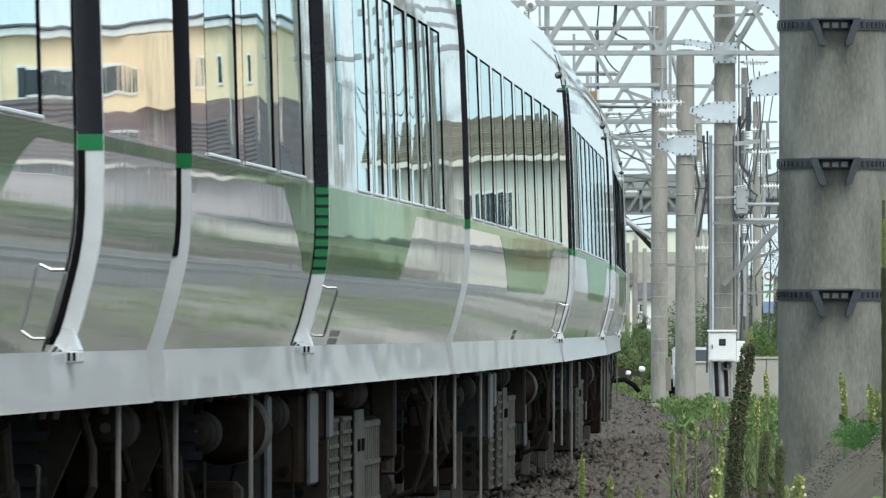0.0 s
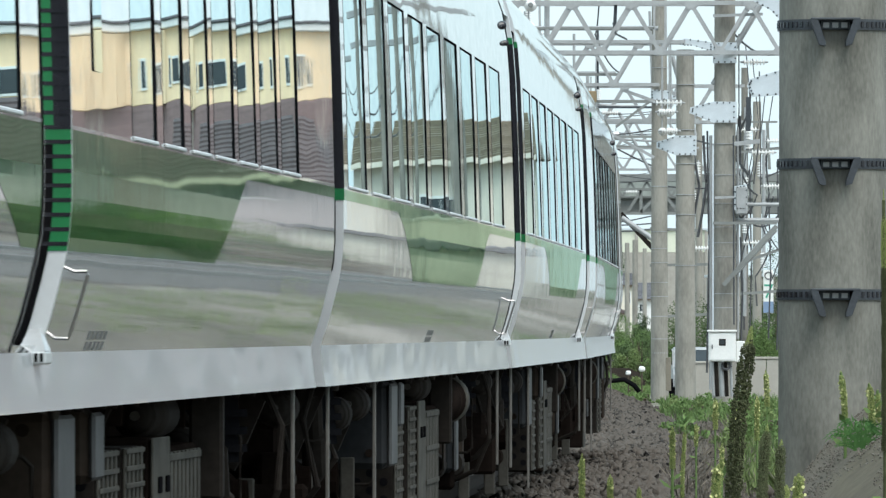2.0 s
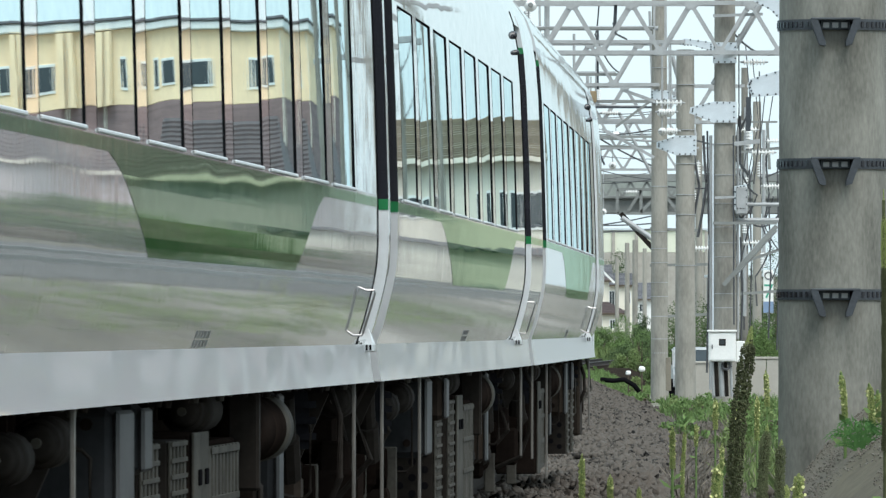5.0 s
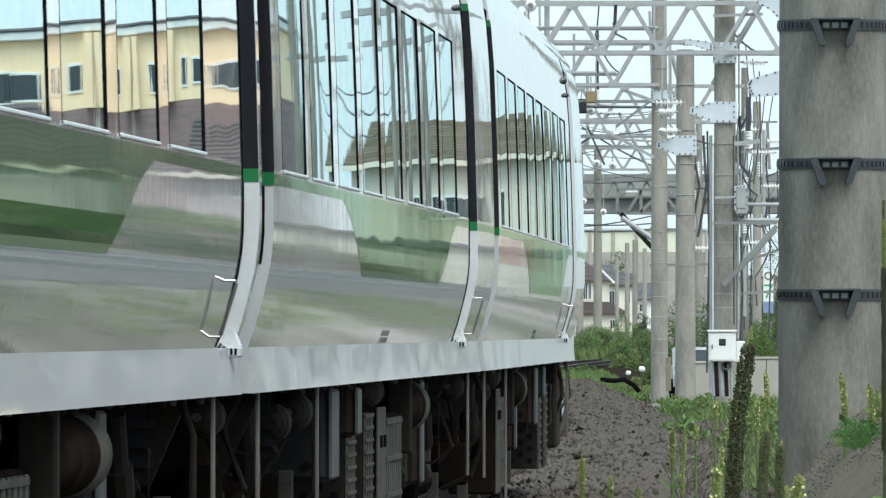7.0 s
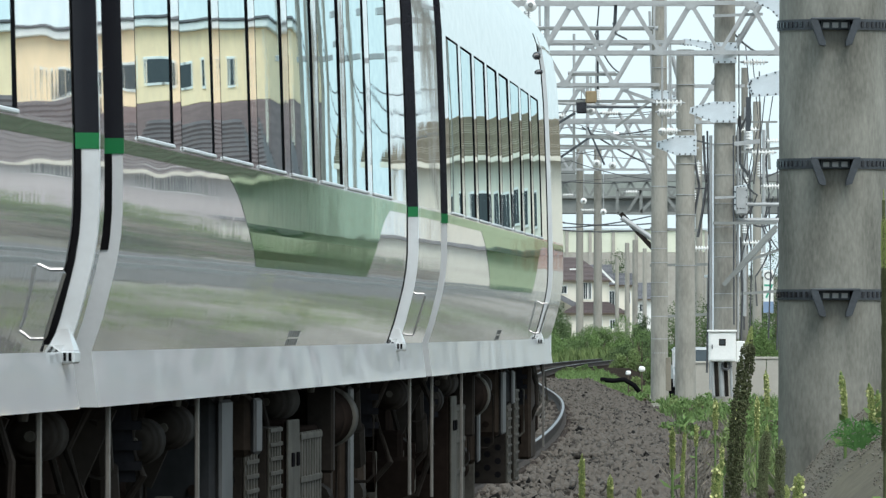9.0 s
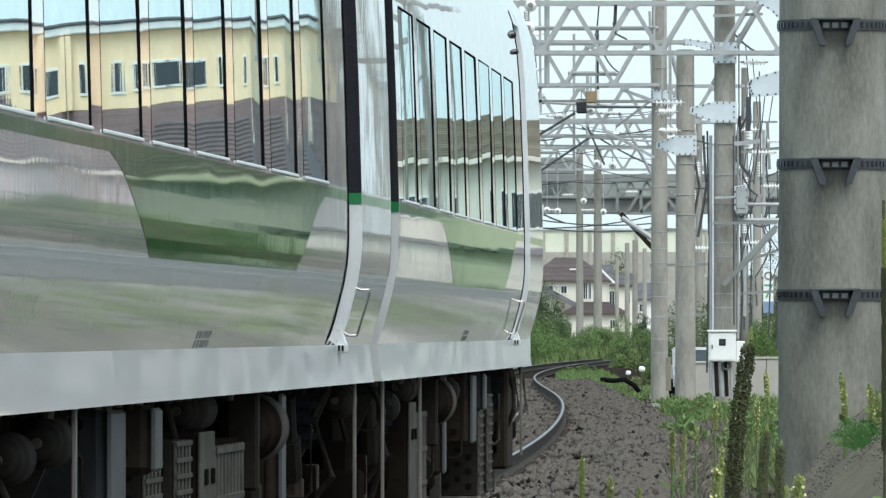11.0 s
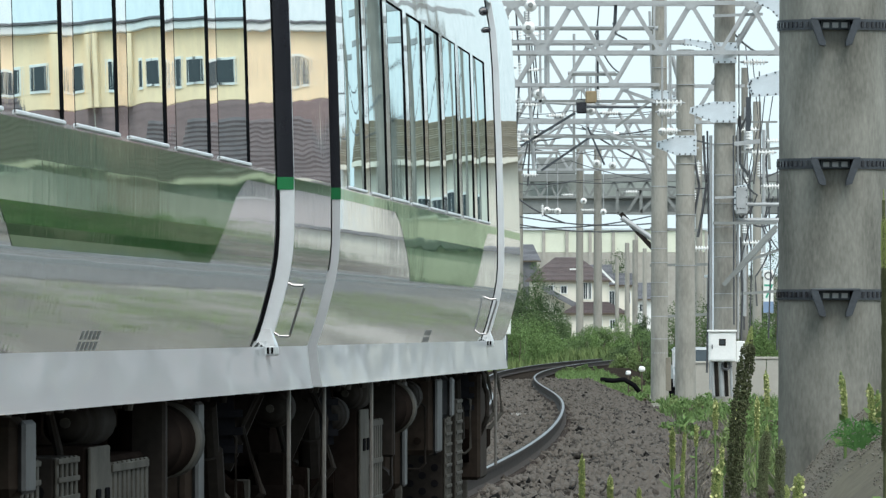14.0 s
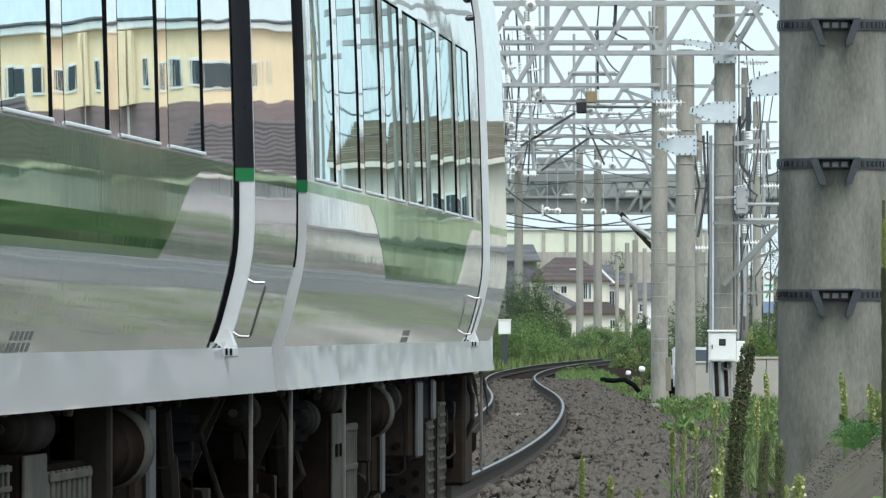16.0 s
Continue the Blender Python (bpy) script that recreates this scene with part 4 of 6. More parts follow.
    # added backing box, keeps light from coming through under the floor
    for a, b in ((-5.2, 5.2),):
        part("light_blocking_box", boxed(-1.25, 0.95, a, b, 0.26, 0.85, 0.03), GEAR, car, "long dark box added to block light from the far side")
    return car


EVEN = [(0.8 + 1.84 * k, 2.28 + 1.84 * k) for k in range(8)]
EVEN9 = [(0.62 + 1.87 * k, 2.1 + 1.87 * k) for k in range(9)]
MIXED = [(1.0, 2.55), (2.85, 4.5), (4.8, 6.28), (9.9, 10.84), (11.1, 11.95), (12.25, 13.05), (13.25, 14.2), (14.4, 15.27), (15.5, 16.4), (16.6, 17.55)]
CARS = [
    (rail_car(EVEN, (16.3, 17.15), 1, "silver car with green slanted panels and mirror-like windows", True, handle=-1), 0.0),
    (rail_car(EVEN, (16.5, 17.4), 2, "silver car with green slanted panels and wide windows"), -20.0),
    (rail_car(EVEN9, (18.7, 19.45), 3, "silver car with green slanted panels and nine windows", handle=-1), -40.0),
    (rail_car(MIXED, (6.9, 7.75), 4, "silver car with a green-framed side door amidships", slit=8.55), -60.0),
    (rail_car(EVEN, (16.15, 17.0), 5, "silver car with green slanted panels coupled behind its neighbours", handle=-1), -80.0),
]


def travel(t):
    """Where the near end of the last car is at t seconds."""
    return 92.95977 - 5.926139 * t - 0.00494 * t ** 2 + 0.021541 * t ** 3 - 0.000706 * t ** 4


def car_pose(t, off):
    a, b = travel(t) + off + 3, travel(t) + off + 17
    xa, xb = track_x(a), track_x(b)
    return pose((xa + xb) / 2, (a + b) / 2, 0, 0, 0, -math.degrees(math.atan2(xb - xa, b - a)))


def motions():
    for car, off in CARS:
        walk(car, [(t / 4, car_pose(t / 4, off)) for t in range(65)])
    for ws, seed, y in WHEELSETS:
        walk(ws, [(t / 10, Matrix.Translation((0, y, 0.43)) @ Matrix.Rotation((travel(0) - travel(t / 10)) / 0.43, 4, "X")) for t in range(161)])


# ---------------------------------------------------------------- poles
def band(bm, z, r, h=0.045):
    tube(bm, (0, 0, z - h / 2), (0, 0, z + h / 2), r + 0.008, r + 0.008, 32)


def build_near_pole():
    ob = thing("line_pole", "thick round concrete pole with steel step irons", "pole", pose(1.545, 38.0, -0.9))
    bm = bmesh.new()
    segs = 24
    for k in range(segs):
        tube(bm, (0, 0, k * 11 / segs), (0, 0, (k + 1) * 11 / segs), 0.222 - 0.034 * k / segs, 0.222 - 0.034 * (k + 1) / segs, 48, caps=(k in (0, segs - 1)))
    bmesh.ops.remove_doubles(bm, verts=bm.verts, dist=1e-4)
    part("shaft", bm, CONCRETE, ob, smooth=True)
    # faint mould seams
    for a in (-2.35, -0.95):
        bm = bmesh.new()
        c, s = math.cos(a), math.sin(a)
        bar(bm, (0.213 * c, 0.213 * s, 0.4), (0.19 * c, 0.19 * s, 10.5), 0.012, 0.006)
        part("mould_seam", bm, CONCRETE, ob)
    for py in (46, 291, 522):
        z = 1.149 + (582.5 - py) * 38 / 16975 + 0.9
        r = 0.222 - 0.034 * z / 11
        bm = bmesh.new()
        band(bm, z, r, 0.042)
        iron = part("step_band", bm, DARKSTEEL, ob, "dark perforated steel band")
        bm = bmesh.new()
        for k in range(26):
            a = -math.pi * (0.04 + 0.92 * k / 25)
            m = Matrix.Translation(((r + 0.009) * math.cos(a), (r + 0.009) * math.sin(a), z)) @ Matrix.Rotation(a, 4, "Z")
            box(bm, -0.002, 0.003, -0.006, 0.006, -0.011, 0.011, m=m)
        tagged(part("hole", bm, BLACK, iron), kind="stuff")
        # the step: a shelf plate with two hooked legs
        bm = bmesh.new()
        box(bm, -0.098, 0.098, -r - 0.085, -r + 0.0, z + 0.014, z + 0.024, 0.003)
        box(bm, -0.06, 0.06, -r - 0.03, -r + 0.01, z - 0.022, z + 0.016, 0.003)
        step = part("step_iron", bm, DARKSTEEL, iron, "trapezoid step iron")
        for s in (-1, 1):
            bm = bmesh.new()
            prof = [(0.1, 0.016), (0.07, 0.016), (0.04, -0.07), (0.04, -0.088), (0.064, -0.082)]
            f = [bm.verts.new((s * x, -r - 0.085, z + dz)) for x, dz in prof]
            face = bm.faces.new(f if s > 0 else f[::-1])
            ext = bmesh.ops.extrude_face_region(bm, geom=[face])
            bmesh.ops.translate(bm, verts=[v for v in ext["geom"] if isinstance(v, bmesh.types.BMVert)], vec=(0, 0.08, 0))
            bmesh.ops.recalc_face_normals(bm, faces=bm.faces)
            part("step_leg", bm, DARKSTEEL, iron)
        bm = bmesh.new()
        for k in range(3):
            box(bm, -0.048 + k * 0.036, -0.024 + k * 0.036, -r - 0.033, -r - 0.029, z - 0.014, z + 0.006)
        part("plate_slot", bm, STEEL, iron)
        bm = bmesh.new()
        tube(bm, (r + 0.005, 0.0, z), (r + 0.06, 0.0, z), 0.02, 0.016, 10)
        box(bm, r + 0.0, r + 0.03, -0.03, 0.03, z - 0.025, z + 0.025, 0.004)
        part("band_bolt", bm, DARKSTEEL, iron)
    return ob


build_near_pole()


def pole(px, w, d, top=-60, z0=-0.62, label="tall round concrete catenary pole", mat=None, bands=()):
    """A pole whose axis lies at that bearing; w: its width in the same unit."""
    p = at(px, 600, d)
    h = (582.5 - top) * d / 16975 + 1.149 - z0
    r = w * d / 16975 / 2
    ob = thing("line_pole", label, "pole", pose(p.x, p.y, z0), group="poles beside the line")
    bm = bmesh.new()
    tube(bm, (0, 0, 0), (0, 0, h), r * 1.06, r * 0.9, 24)
    part("shaft", bm, mat or FAR_CONCRETE, ob)
    for py in bands:
        z = 1.149 + (582.5 - py) * d / 16975 - z0
        bm = bmesh.new()
        band(bm, z, r * 1.0, 0.016)
        part("steel_band", bm, STEEL, ob)
    return ob


pole(1283, 40, 200, bands=(95, 200, 255, 310, 360, 402, 430, 455, 520, 545))
pole(1213, 35, 212, top=88, bands=(150, 230, 290, 345, 380, 470))
pole(1167, 29, 235, bands=(120, 250, 330, 410, 440, 465, 500, 525, 560, 600, 625))
pole(1402, 40, 160)
pole(1340, 16, 300, top=180)
pole(1237, 13, 330.4, top=200)
pole(918, 16, 421.4, top=262)
pole(1026, 13, 421.5, top=260)
pole(1058, 15, 421.6, top=260)
pole(1110, 9, 470, top=430)
pole(1124, 10, 480, top=425)
pole(1141, 8, 500, top=440)
pole(1092, 7, 520, top=455)
pole(1316, 12, 420.4, top=240)


# ---------------------------------------------------------------- gantries
def gantry(d, x0, x1, yb, yt, panel, shift=0.0, w=0.1, braced=True, label="pale galvanised lattice gantry across the tracks"):
    """A box truss at the depth d between two bearings, with gusset plates at its joints."""
    k = d / 16975
    p0, p1 = at(x0, yb, d), at(x1, yt, d)
    ob = thing("gantry", label, "gantry", pose(p0.x, d, p0.z), group="gantries over the line")
    length, h, step = p1.x - p0.x, p1.z - p0.z, panel * k
    deep = 0.85
    for y in (0.0, deep):
        for z in (0.0, h):
            bm = bmesh.new()
            bar(bm, (0, y, z), (length, y, z), w * 0.85, w * 0.85)
            bar(bm, (0, y + 0.03, z + 0.03), (length, y + 0.03, z + 0.03), w * 0.7, 0.012)
            part("chord", bm, STEEL, ob)
        off = shift * k + (0.0 if y == 0 else 0.06)
        n = int(length / step) + 2 if braced else -1
        for i in range(-1, n):
            a, b, c = i * step + off, (i + 0.5) * step + off, (i + 1) * step + off
            for u, v, zu, zv in ((a, b, 0, h), (b, c, h, 0)):
                if min(u, v) >= -0.01 and max(u, v) <= length + 0.01:
                    bm = bmesh.new()
                    bar(bm, (u, y, zu), (v, y, zv), w * 0.66, w * 0.66)
                    part("brace", bm, STEEL, ob)
            for u, z, s in ((a, 0, 1), (b, h, -1)):
                if 0 <= u <= length:
                    bm = bmesh.new()
                    g = 1.25 * w
                    vs = [bm.verts.new((u + dx * g, y - w * 0.55, z + dz * g * s)) for dx, dz in ((-1.25, -0.35), (1.25, -0.35), (1.05, 0.35), (0.5, 1.0), (-0.5, 1.0), (-1.05, 0.35))]
                    f = bm.faces.new(vs if s > 0 else vs[::-1])
                    r = bmesh.ops.extrude_face_region(bm, geom=[f])
                    bmesh.ops.translate(bm, verts=[v for v in r["geom"] if isinstance(v, bmesh.types.BMVert)], vec=(0, 0.012, 0))
                    part("gusset", bm, STEEL, ob)
    for i in range(int(length / step) + 1):
        bm = bmesh.new()
        bar(bm, (i * step, 0, 0), (min(length, i * step + step), deep, 0), w * 0.5)
        part("lacing", bm, STEEL, ob)
    return ob


for px, d in ((640, 199.9), (645, 211.9), (650, 234.9), (655, 262.4), (660, 330.4), (665, 420.4)):
    pole(px, 0.4 * 16975 / d, d, label="concrete pole on the far side of the tracks")
pole(1318, 13, 262.4, top=120)
GANTRIES = {
    200: gantry(199.5, 640, 1390, 93, 5, 105.5, 1, 0.1),
    212: gantry(211.5, 645, 1213, 74, -24, 101, 0, 0.09, False),
    235: gantry(234.5, 650, 1167, 150, 76, 86, 5, 0.098),
    262: gantry(262, 655, 1318, 216, 152, 78, 20, 0.095),
    330: gantry(330, 660, 1237, 262, 212, 60, 10, 0.085),
    420: gantry(420, 665, 1316, 300, 262, 48, 5, 0.1),
}


def build_girder():
    """The far lattice girder with its solid lower beam."""
    d = 440
    k = d / 16975
    p = at(870, 378, d)
    ob = thing("girder_bridge", "grey steel girder bridge with lattice upper part", "girder bridge", pose(p.x, d, p.z))
    length = 640 * k
    part("rear_wall", boxed(0, length, 2.6, 3.0, 30 * k, 64 * k, 0.02), OLIVEGREY, ob, "grey-green rear wall")
    part("lower_beam", boxed(0, length, 0, 2.5, 0, 26 * k, 0.02), GIRDER, ob, "solid grey lower beam")
    part("upper_beam", boxed(0, length, 0, 0.5, 56 * k, 70 * k, 0.02), GIRDER, ob)
    part("bottom_flange", boxed(0, length, -0.2, 0.3, 26 * k, 31 * k, 0.02), GIRDER, ob)
    for i in range(22):
        bm = bmesh.new()
        a = i * 29 * k
        bar(bm, (a, 0.2, 30 * k), (a + 14 * k, 0.2, 57 * k), 0.1)
        bar(bm, (a + 14 * k, 0.2, 57 * k), (a + 28 * k, 0.2, 30 * k), 0.1)
        part("lattice_brace", bm, GIRDER, ob)
    bm = bmesh.new()
    for a, b in (((222, 0), (222, 42)), ((330, 0), (330, 42)), ((222, 42), (330, 42)), ((222, 0), (330, 0)), ((240, 2), (264, 40)), ((264, 40), (264, 2)), ((264, 2), (300, 40)), ((300, 40), (330, 2))):
        bar(bm, (a[0] * k, -0.6, a[1] * k), (b[0] * k, -0.6, b[1] * k), 0.14)
    part("end_frame", bm, GIRDER, ob)
    bm = bmesh.new()
    bar(bm, (228 * k, -0.6, 0), (285 * k, -0.6, -62 * k), 0.22)
    part("slanted_strut", bm, GEARBOX, ob)
    for x in (6, 634):
        part("pier", boxed(x * k - 0.5, x * k + 0.5, 0.3, 1.5, -p.z - 0.8, 56 * k, 0.04), FAR_CONCRETE, ob, "concrete pier")
    part("deck_box", boxed(80 * k, 150 * k, 0.6, 2, 70 * k, 100 * k, 0.05), GIRDER, ob, "small pale hut on the bridge")


build_girder()


def wire(pts, d, r, sag=0.0):
    """A cable through the bearings, hung from the gantry nearest in depth."""
    key = min(GANTRIES, key=lambda g: abs(g - d))
    ob = GANTRIES[key]
    ps = [at(p[0], p[1], key) - ob.matrix_basis.translation for p in pts]
    fine = []
    for a, b in zip(ps, ps[1:]):
        for i in range(6):
            f = i / 6
            q = a.lerp(b, f)
            q.z -= sag * 4 * f * (1 - f)
            fine.append(q)
    fine.append(ps[-1])
    bm = bmesh.new()
    pipe(bm, fine, r, 5)
    part("cable", bm, CABLE, ob, "thin dark cable")


# steel tubes and arms among the gantries
for pts, d, r in [([(890, 50), (1165, 50)], 215, 0.05), ([(890, 178), (1140, 190)], 255, 0.04), ([(885, 235), (1160, 250)], 300, 0.04),
                  ([(930, 20), (945, 300)], 260, 0.05), ([(968, 0), (968, 150)], 215, 0.06), ([(1016, 60), (1016, 300)], 300, 0.05),
                  ([(1058, 60), (1054, 200)], 260, 0.04), ([(1150, 20), (1160, 300)], 300, 0.05), ([(1096, 200), (1170, 340)], 330, 0.06),
                  ([(890, 290), (1010, 210)], 300, 0.05), ([(1040, 130), (1040, 260)], 320, 0.06), ([(895, 150), (895, 330)], 330, 0.06),
                  ([(905, 180), (1160, 180)], 320, 0.05), ([(890, 270), (985, 270), (985, 300)], 360, 0.06), ([(1005, 130), (1090, 130)], 240, 0.05),
                  ([(1100, 385), (1165, 430)], 260, 0.07), ([(1190, 100), (1230, 240)], 240, 0.06), ([(1225, 100), (1185, 190)], 240, 0.06),
                  ([(1372, 405), (1290, 495)], 190, 0.07), ([(1262, 362), (1385, 362)], 190, 0.04), ([(1262, 390), (1385, 390)], 190, 0.05),
                  ([(1258, 240), (1258, 690)], 198, 0.035), ([(1306, 230), (1306, 600)], 198, 0.03), ([(1270, 255), (1268, 640)], 197, 0.02),
                  ([(1345, 10), (1262, 150)], 200, 0.06), ([(1320, 190), (1318, 560)], 260, 0.05), ([(1352, 230), (1352, 470)], 300, 0.06)]:
    key = min(GANTRIES, key=lambda g: abs(g - d))
    ob = GANTRIES[key]
    bm = bmesh.new()
    pipe(bm, [at(p[0], p[1], key) - ob.matrix_basis.translation for p in pts], r, 8)
    part("support_tube", bm, STEEL, ob, "thin steel tube")
for pts, d, r, sag in [([(1245, 240), (1250, 330), (1235, 420)], 200, 0.03, 0.05), ([(1310, 300), (1340, 345), (1318, 380), (1290, 382)], 195, 0.022, 0.1),
                       ([(1290, 340), (1330, 395), (1385, 370)], 195, 0.02, 0.2), ([(885, 60), (905, 190), (890, 300)], 250, 0.02, 0),
                       ([(940, 70), (950, 170), (925, 300)], 250, 0.02, 0), ([(1060, 10), (1053, 60), (1100, 130)], 240, 0.02, 0.2),
                       ([(880, 230), (1160, 232)], 420, 0.02, 0.2), ([(880, 205), (1160, 201)], 420, 0.02, 0.2), ([(880, 375), (1165, 395)], 520, 0.03, 0.3),
                       ([(880, 390), (1165, 405)], 520, 0.03, 0.3), ([(880, 400), (1165, 380)], 560, 0.03, 0.3), ([(1180, 230), (1390, 260)], 330, 0.03, 0.3),
                       ([(1180, 330), (1390, 300)], 330, 0.03, 0.3), ([(1300, 60), (1390, 90)], 250, 0.03, 0.3), ([(1310, 205), (1310, 290), (1325, 310)], 200, 0.03, 0),
                       ([(1085, 40), (1090, 60), (1110, 70)], 205, 0.02, 0), ([(1225, 260), (1238, 330), (1225, 400), (1228, 470)], 215, 0.03, 0),
                       ([(1300, 250), (1325, 200), (1330, 150)], 200, 0.025, 0), ([(1030, 225), (1170, 300)], 320, 0.03, 0.1), ([(890, 330), (1000, 395)], 380, 0.04, 0.2)]:
    wire(pts, d, r, sag=sag)


def turned(ax, outline, seg=14):
    """A body turned round the axis; outline: (along, radius) pairs."""
    bm = bmesh.new()
    q = ax.to_track_quat("Z", "Y")
    rings = [[bm.verts.new(ax * c + q @ Vector((rr * math.cos(a), rr * math.sin(a), 0))) for a in np.linspace(0, 2 * math.pi, seg, endpoint=False)] for c, rr in outline]
    for u, v in zip(rings, rings[1:]):
        for i in range(seg):
            bm.faces.new((u[i], u[(i + 1) % seg], v[(i + 1) % seg], v[i]))
    bm.faces.new(rings[0][::-1])
    bm.faces.new(rings[-1])
    return bm


def insulator(px, py, d, length=0.45, flat=True, n=7, r=0.07):
    p = at(px, py, min(GANTRIES, key=lambda g: abs(g - d)) - 0.05)
    ob = thing("insulator", "white ribbed porcelain insulator", "insulator", Matrix.Translation(p), group="insulators on the gantries")
    ax = Vector((1, 0, 0)) if flat else Vector((0, 0, 1))
    outline = []
    for i in range(n):
        c = length * (i / (n - 1) - 0.5)
        outline += [(c - 0.016, r * 0.35), (c - 0.012, r), (c + 0.012, r * 0.8), (c + 0.016, r * 0.35)]
    bm = turned(ax, outline)
    part("ribbed_body", bm, PORCELAIN, ob)
    bm = bmesh.new()
    for s in (-1, 1):
        tube(bm, ax * s * length / 2, ax * s * (length / 2 + 0.09), r * 0.4, r * 0.25, 8)
    part("end_cap", bm, STEEL, ob)


for px, py, d, ln, flat in [(1184, 182, 205, 0.5, True), (1180, 198, 205, 0.3, True), (1185, 232, 205, 0.3, True), (1092, 243, 300, 0.5, True), (1335, 110, 190, 0.4, True),
                            (935, 22, 205, 0.3, False), (936, 52, 205, 0.3, False), (905, 150, 260, 0.35, True), (985, 205, 280, 0.4, True), (940, 240, 300, 0.4, True),
                            (900, 205, 280, 0.35, False), (1005, 345, 400, 0.4, True), (975, 372, 420, 0.5, True), (1040, 372, 430, 0.5, True), (1080, 200, 260, 0.4, True),
                            (1325, 245, 200, 0.4, False), (1290, 372, 196, 0.4, True), (1350, 270, 240, 0.5, True), (1320, 330, 240, 0.4, False), (960, 372, 420, 0.4, False),
                            (895, 120, 240, 0.35, True), (912, 232, 300, 0.35, True), (1060, 170, 260, 0.3, False), (1118, 340, 300, 0.35, True)]:
    insulator(px, py, d, ln, flat)


CHORD_ROWS = {200: (5, 93), 212: (-24, 74), 235: (76, 150), 262: (152, 216), 330: (212, 262), 420: (262, 300)}
FRONT = {200: 199.5, 212: 211.5, 235: 234.5, 262: 262, 330: 330, 420: 420}


def bowl_insulator(px, py, g, r):
    """A round bowl insulator seen end on, hung by a rod from the chord above it."""
    d = FRONT[g]
    p = at(px, py, d)
    ob = thing("bowl_insulator", "round grey-white bowl insulator with a dark cap", "insulator", Matrix.Translation(p), group="bowl insulators on the gantries")
    bm = turned(Vector((0, -1, 0)), [(-0.03, r * 0.8), (0.0, r), (0.025, r * 0.82), (0.03, r * 0.86), (0.06, r * 0.66), (0.065, r * 0.7), (0.11, r * 0.4)], 20)
    part("bowl", bm, PORCELAIN, ob)
    bm = bmesh.new()
    tube(bm, (0, -0.19, 0), (0, -0.1, 0), r * 0.3, r * 0.42, 12)
    part("cap", bm, GIRDER, ob)
    bm = bmesh.new()
    up = at(px, max(row for row in CHORD_ROWS[g] if row < py), d).z - p.z
    pipe(bm, [(0, 0, r * 0.8), (0.01, 0.0, (r + up) / 2), (0, 0.0, up)], 0.018, 6)
    part("hanger_rod", bm, STEEL, ob)


for px, py, g, r in ((939, 9, 200, 0.14), (935, 49, 200, 0.14), (1171, 200, 212, 0.1), (1184, 200, 212, 0.1), (1172, 233, 212, 0.09), (1187, 233, 212, 0.09),
                     (953, 166, 262, 0.17), (905, 222, 262, 0.14), (1046, 196, 262, 0.13), (1090, 240, 330, 0.15), (1056, 290, 330, 0.15), (1084, 293, 330, 0.14), (968, 372, 420, 0.15),
                     (987, 374, 420, 0.15), (1033, 356, 420, 0.14), (1068, 375, 420, 0.14), (908, 300, 330, 0.13)):
    bowl_insulator(px, py, g, r)
for a, b, g, w, mat in (((920, 260), (1018, 200), 262, 0.07, DARKSTEEL), ((958, 302), (1046, 242), 330, 0.08, DARKSTEEL), ((1058, 53), (1058, 158), 235, 0.05, DARKSTEEL), ((1090, 5), (1088, 46), 200, 0.07, DARKSTEEL),
                        ((1325, 172), (1324, 232), 200, 0.1, DARKSTEEL), ((1040, 225), (1070, 292), 262, 0.05, DARKSTEEL), ((1090, 225), (1150, 180), 262, 0.07, GIRDER), ((1065, 228), (1158, 279), 235, 0.07, STEEL),
                        ((1104, 160), (1160, 180), 235, 0.08, STEEL), ((1016, 214), (1016, 304), 330, 0.06, GIRDER), ((985, 270), (985, 306), 330, 0.07, GIRDER), ((1006, 132), (1097, 132), 235, 0.07, GIRDER),
                        ((953, 179), (1158, 179), 235, 0.06, GIRDER), ((1037, 190), (1158, 190), 262, 0.06, DARKSTEEL), ((890, 242), (1160, 242), 262, 0.07, GIRDER), ((916, 257), (1160, 260), 330, 0.07, GIRDER),
                        ((916, 271), (988, 271), 330, 0.08, GIRDER), ((951, 50), (1158, 50), 212, 0.05, GIRDER), ((955, 0), (957, 200), 235, 0.06, STEEL), ((1158, 0), (1158, 76), 212, 0.05, STEEL), ((1178, 0), (1178, 76), 212, 0.05, STEEL),
                        ((1262, 28), (1350, 25), 200, 0.06, STEEL), ((1240, 152), (1270, 152), 212, 0.05, STEEL), ((1325, 216), (1376, 216), 262, 0.05, GIRDER), ((1358, 216), (1362, 300), 262, 0.08, GIRDER),
                        ((1300, 255), (1345, 250), 200, 0.09, STEEL), ((1262, 256), (1262, 640), 200, 0.03, PLATE), ((1298, 240), (1299, 575), 200, 0.03, DARKSTEEL), ((1265, 350), (1300, 349), 200, 0.05, STEEL),
                        ((1262, 395), (1375, 395), 200, 0.06, GIRDER), ((1280, 505), (1375, 400), 200, 0.09, GIRDER)):
    ob = GANTRIES[g]
    o = ob.matrix_basis.translation
    bm = bmesh.new()
    bar(bm, at(*a, g - 0.4) - o, at(*b, g - 0.4) - o, w)
    part("stay_bar", bm, mat, ob, "weathered steel stay bar")
for x, y0, y1, d in ((893, 20, 320, 262), (903, 60, 330, 330), (915, 0, 250, 235), (936, 0, 330, 262), (948, 60, 300, 330), (888, 100, 340, 420)):
    for y in range(y0, y1, 62):
        insulator(x + (y % 7), y, d, 0.3, (x + y) % 2 == 0, 5, 0.06)
    wire([(x - 3, y0), (x + 5, (y0 + y1) / 2), (x - 2, y1)], d, 0.025)
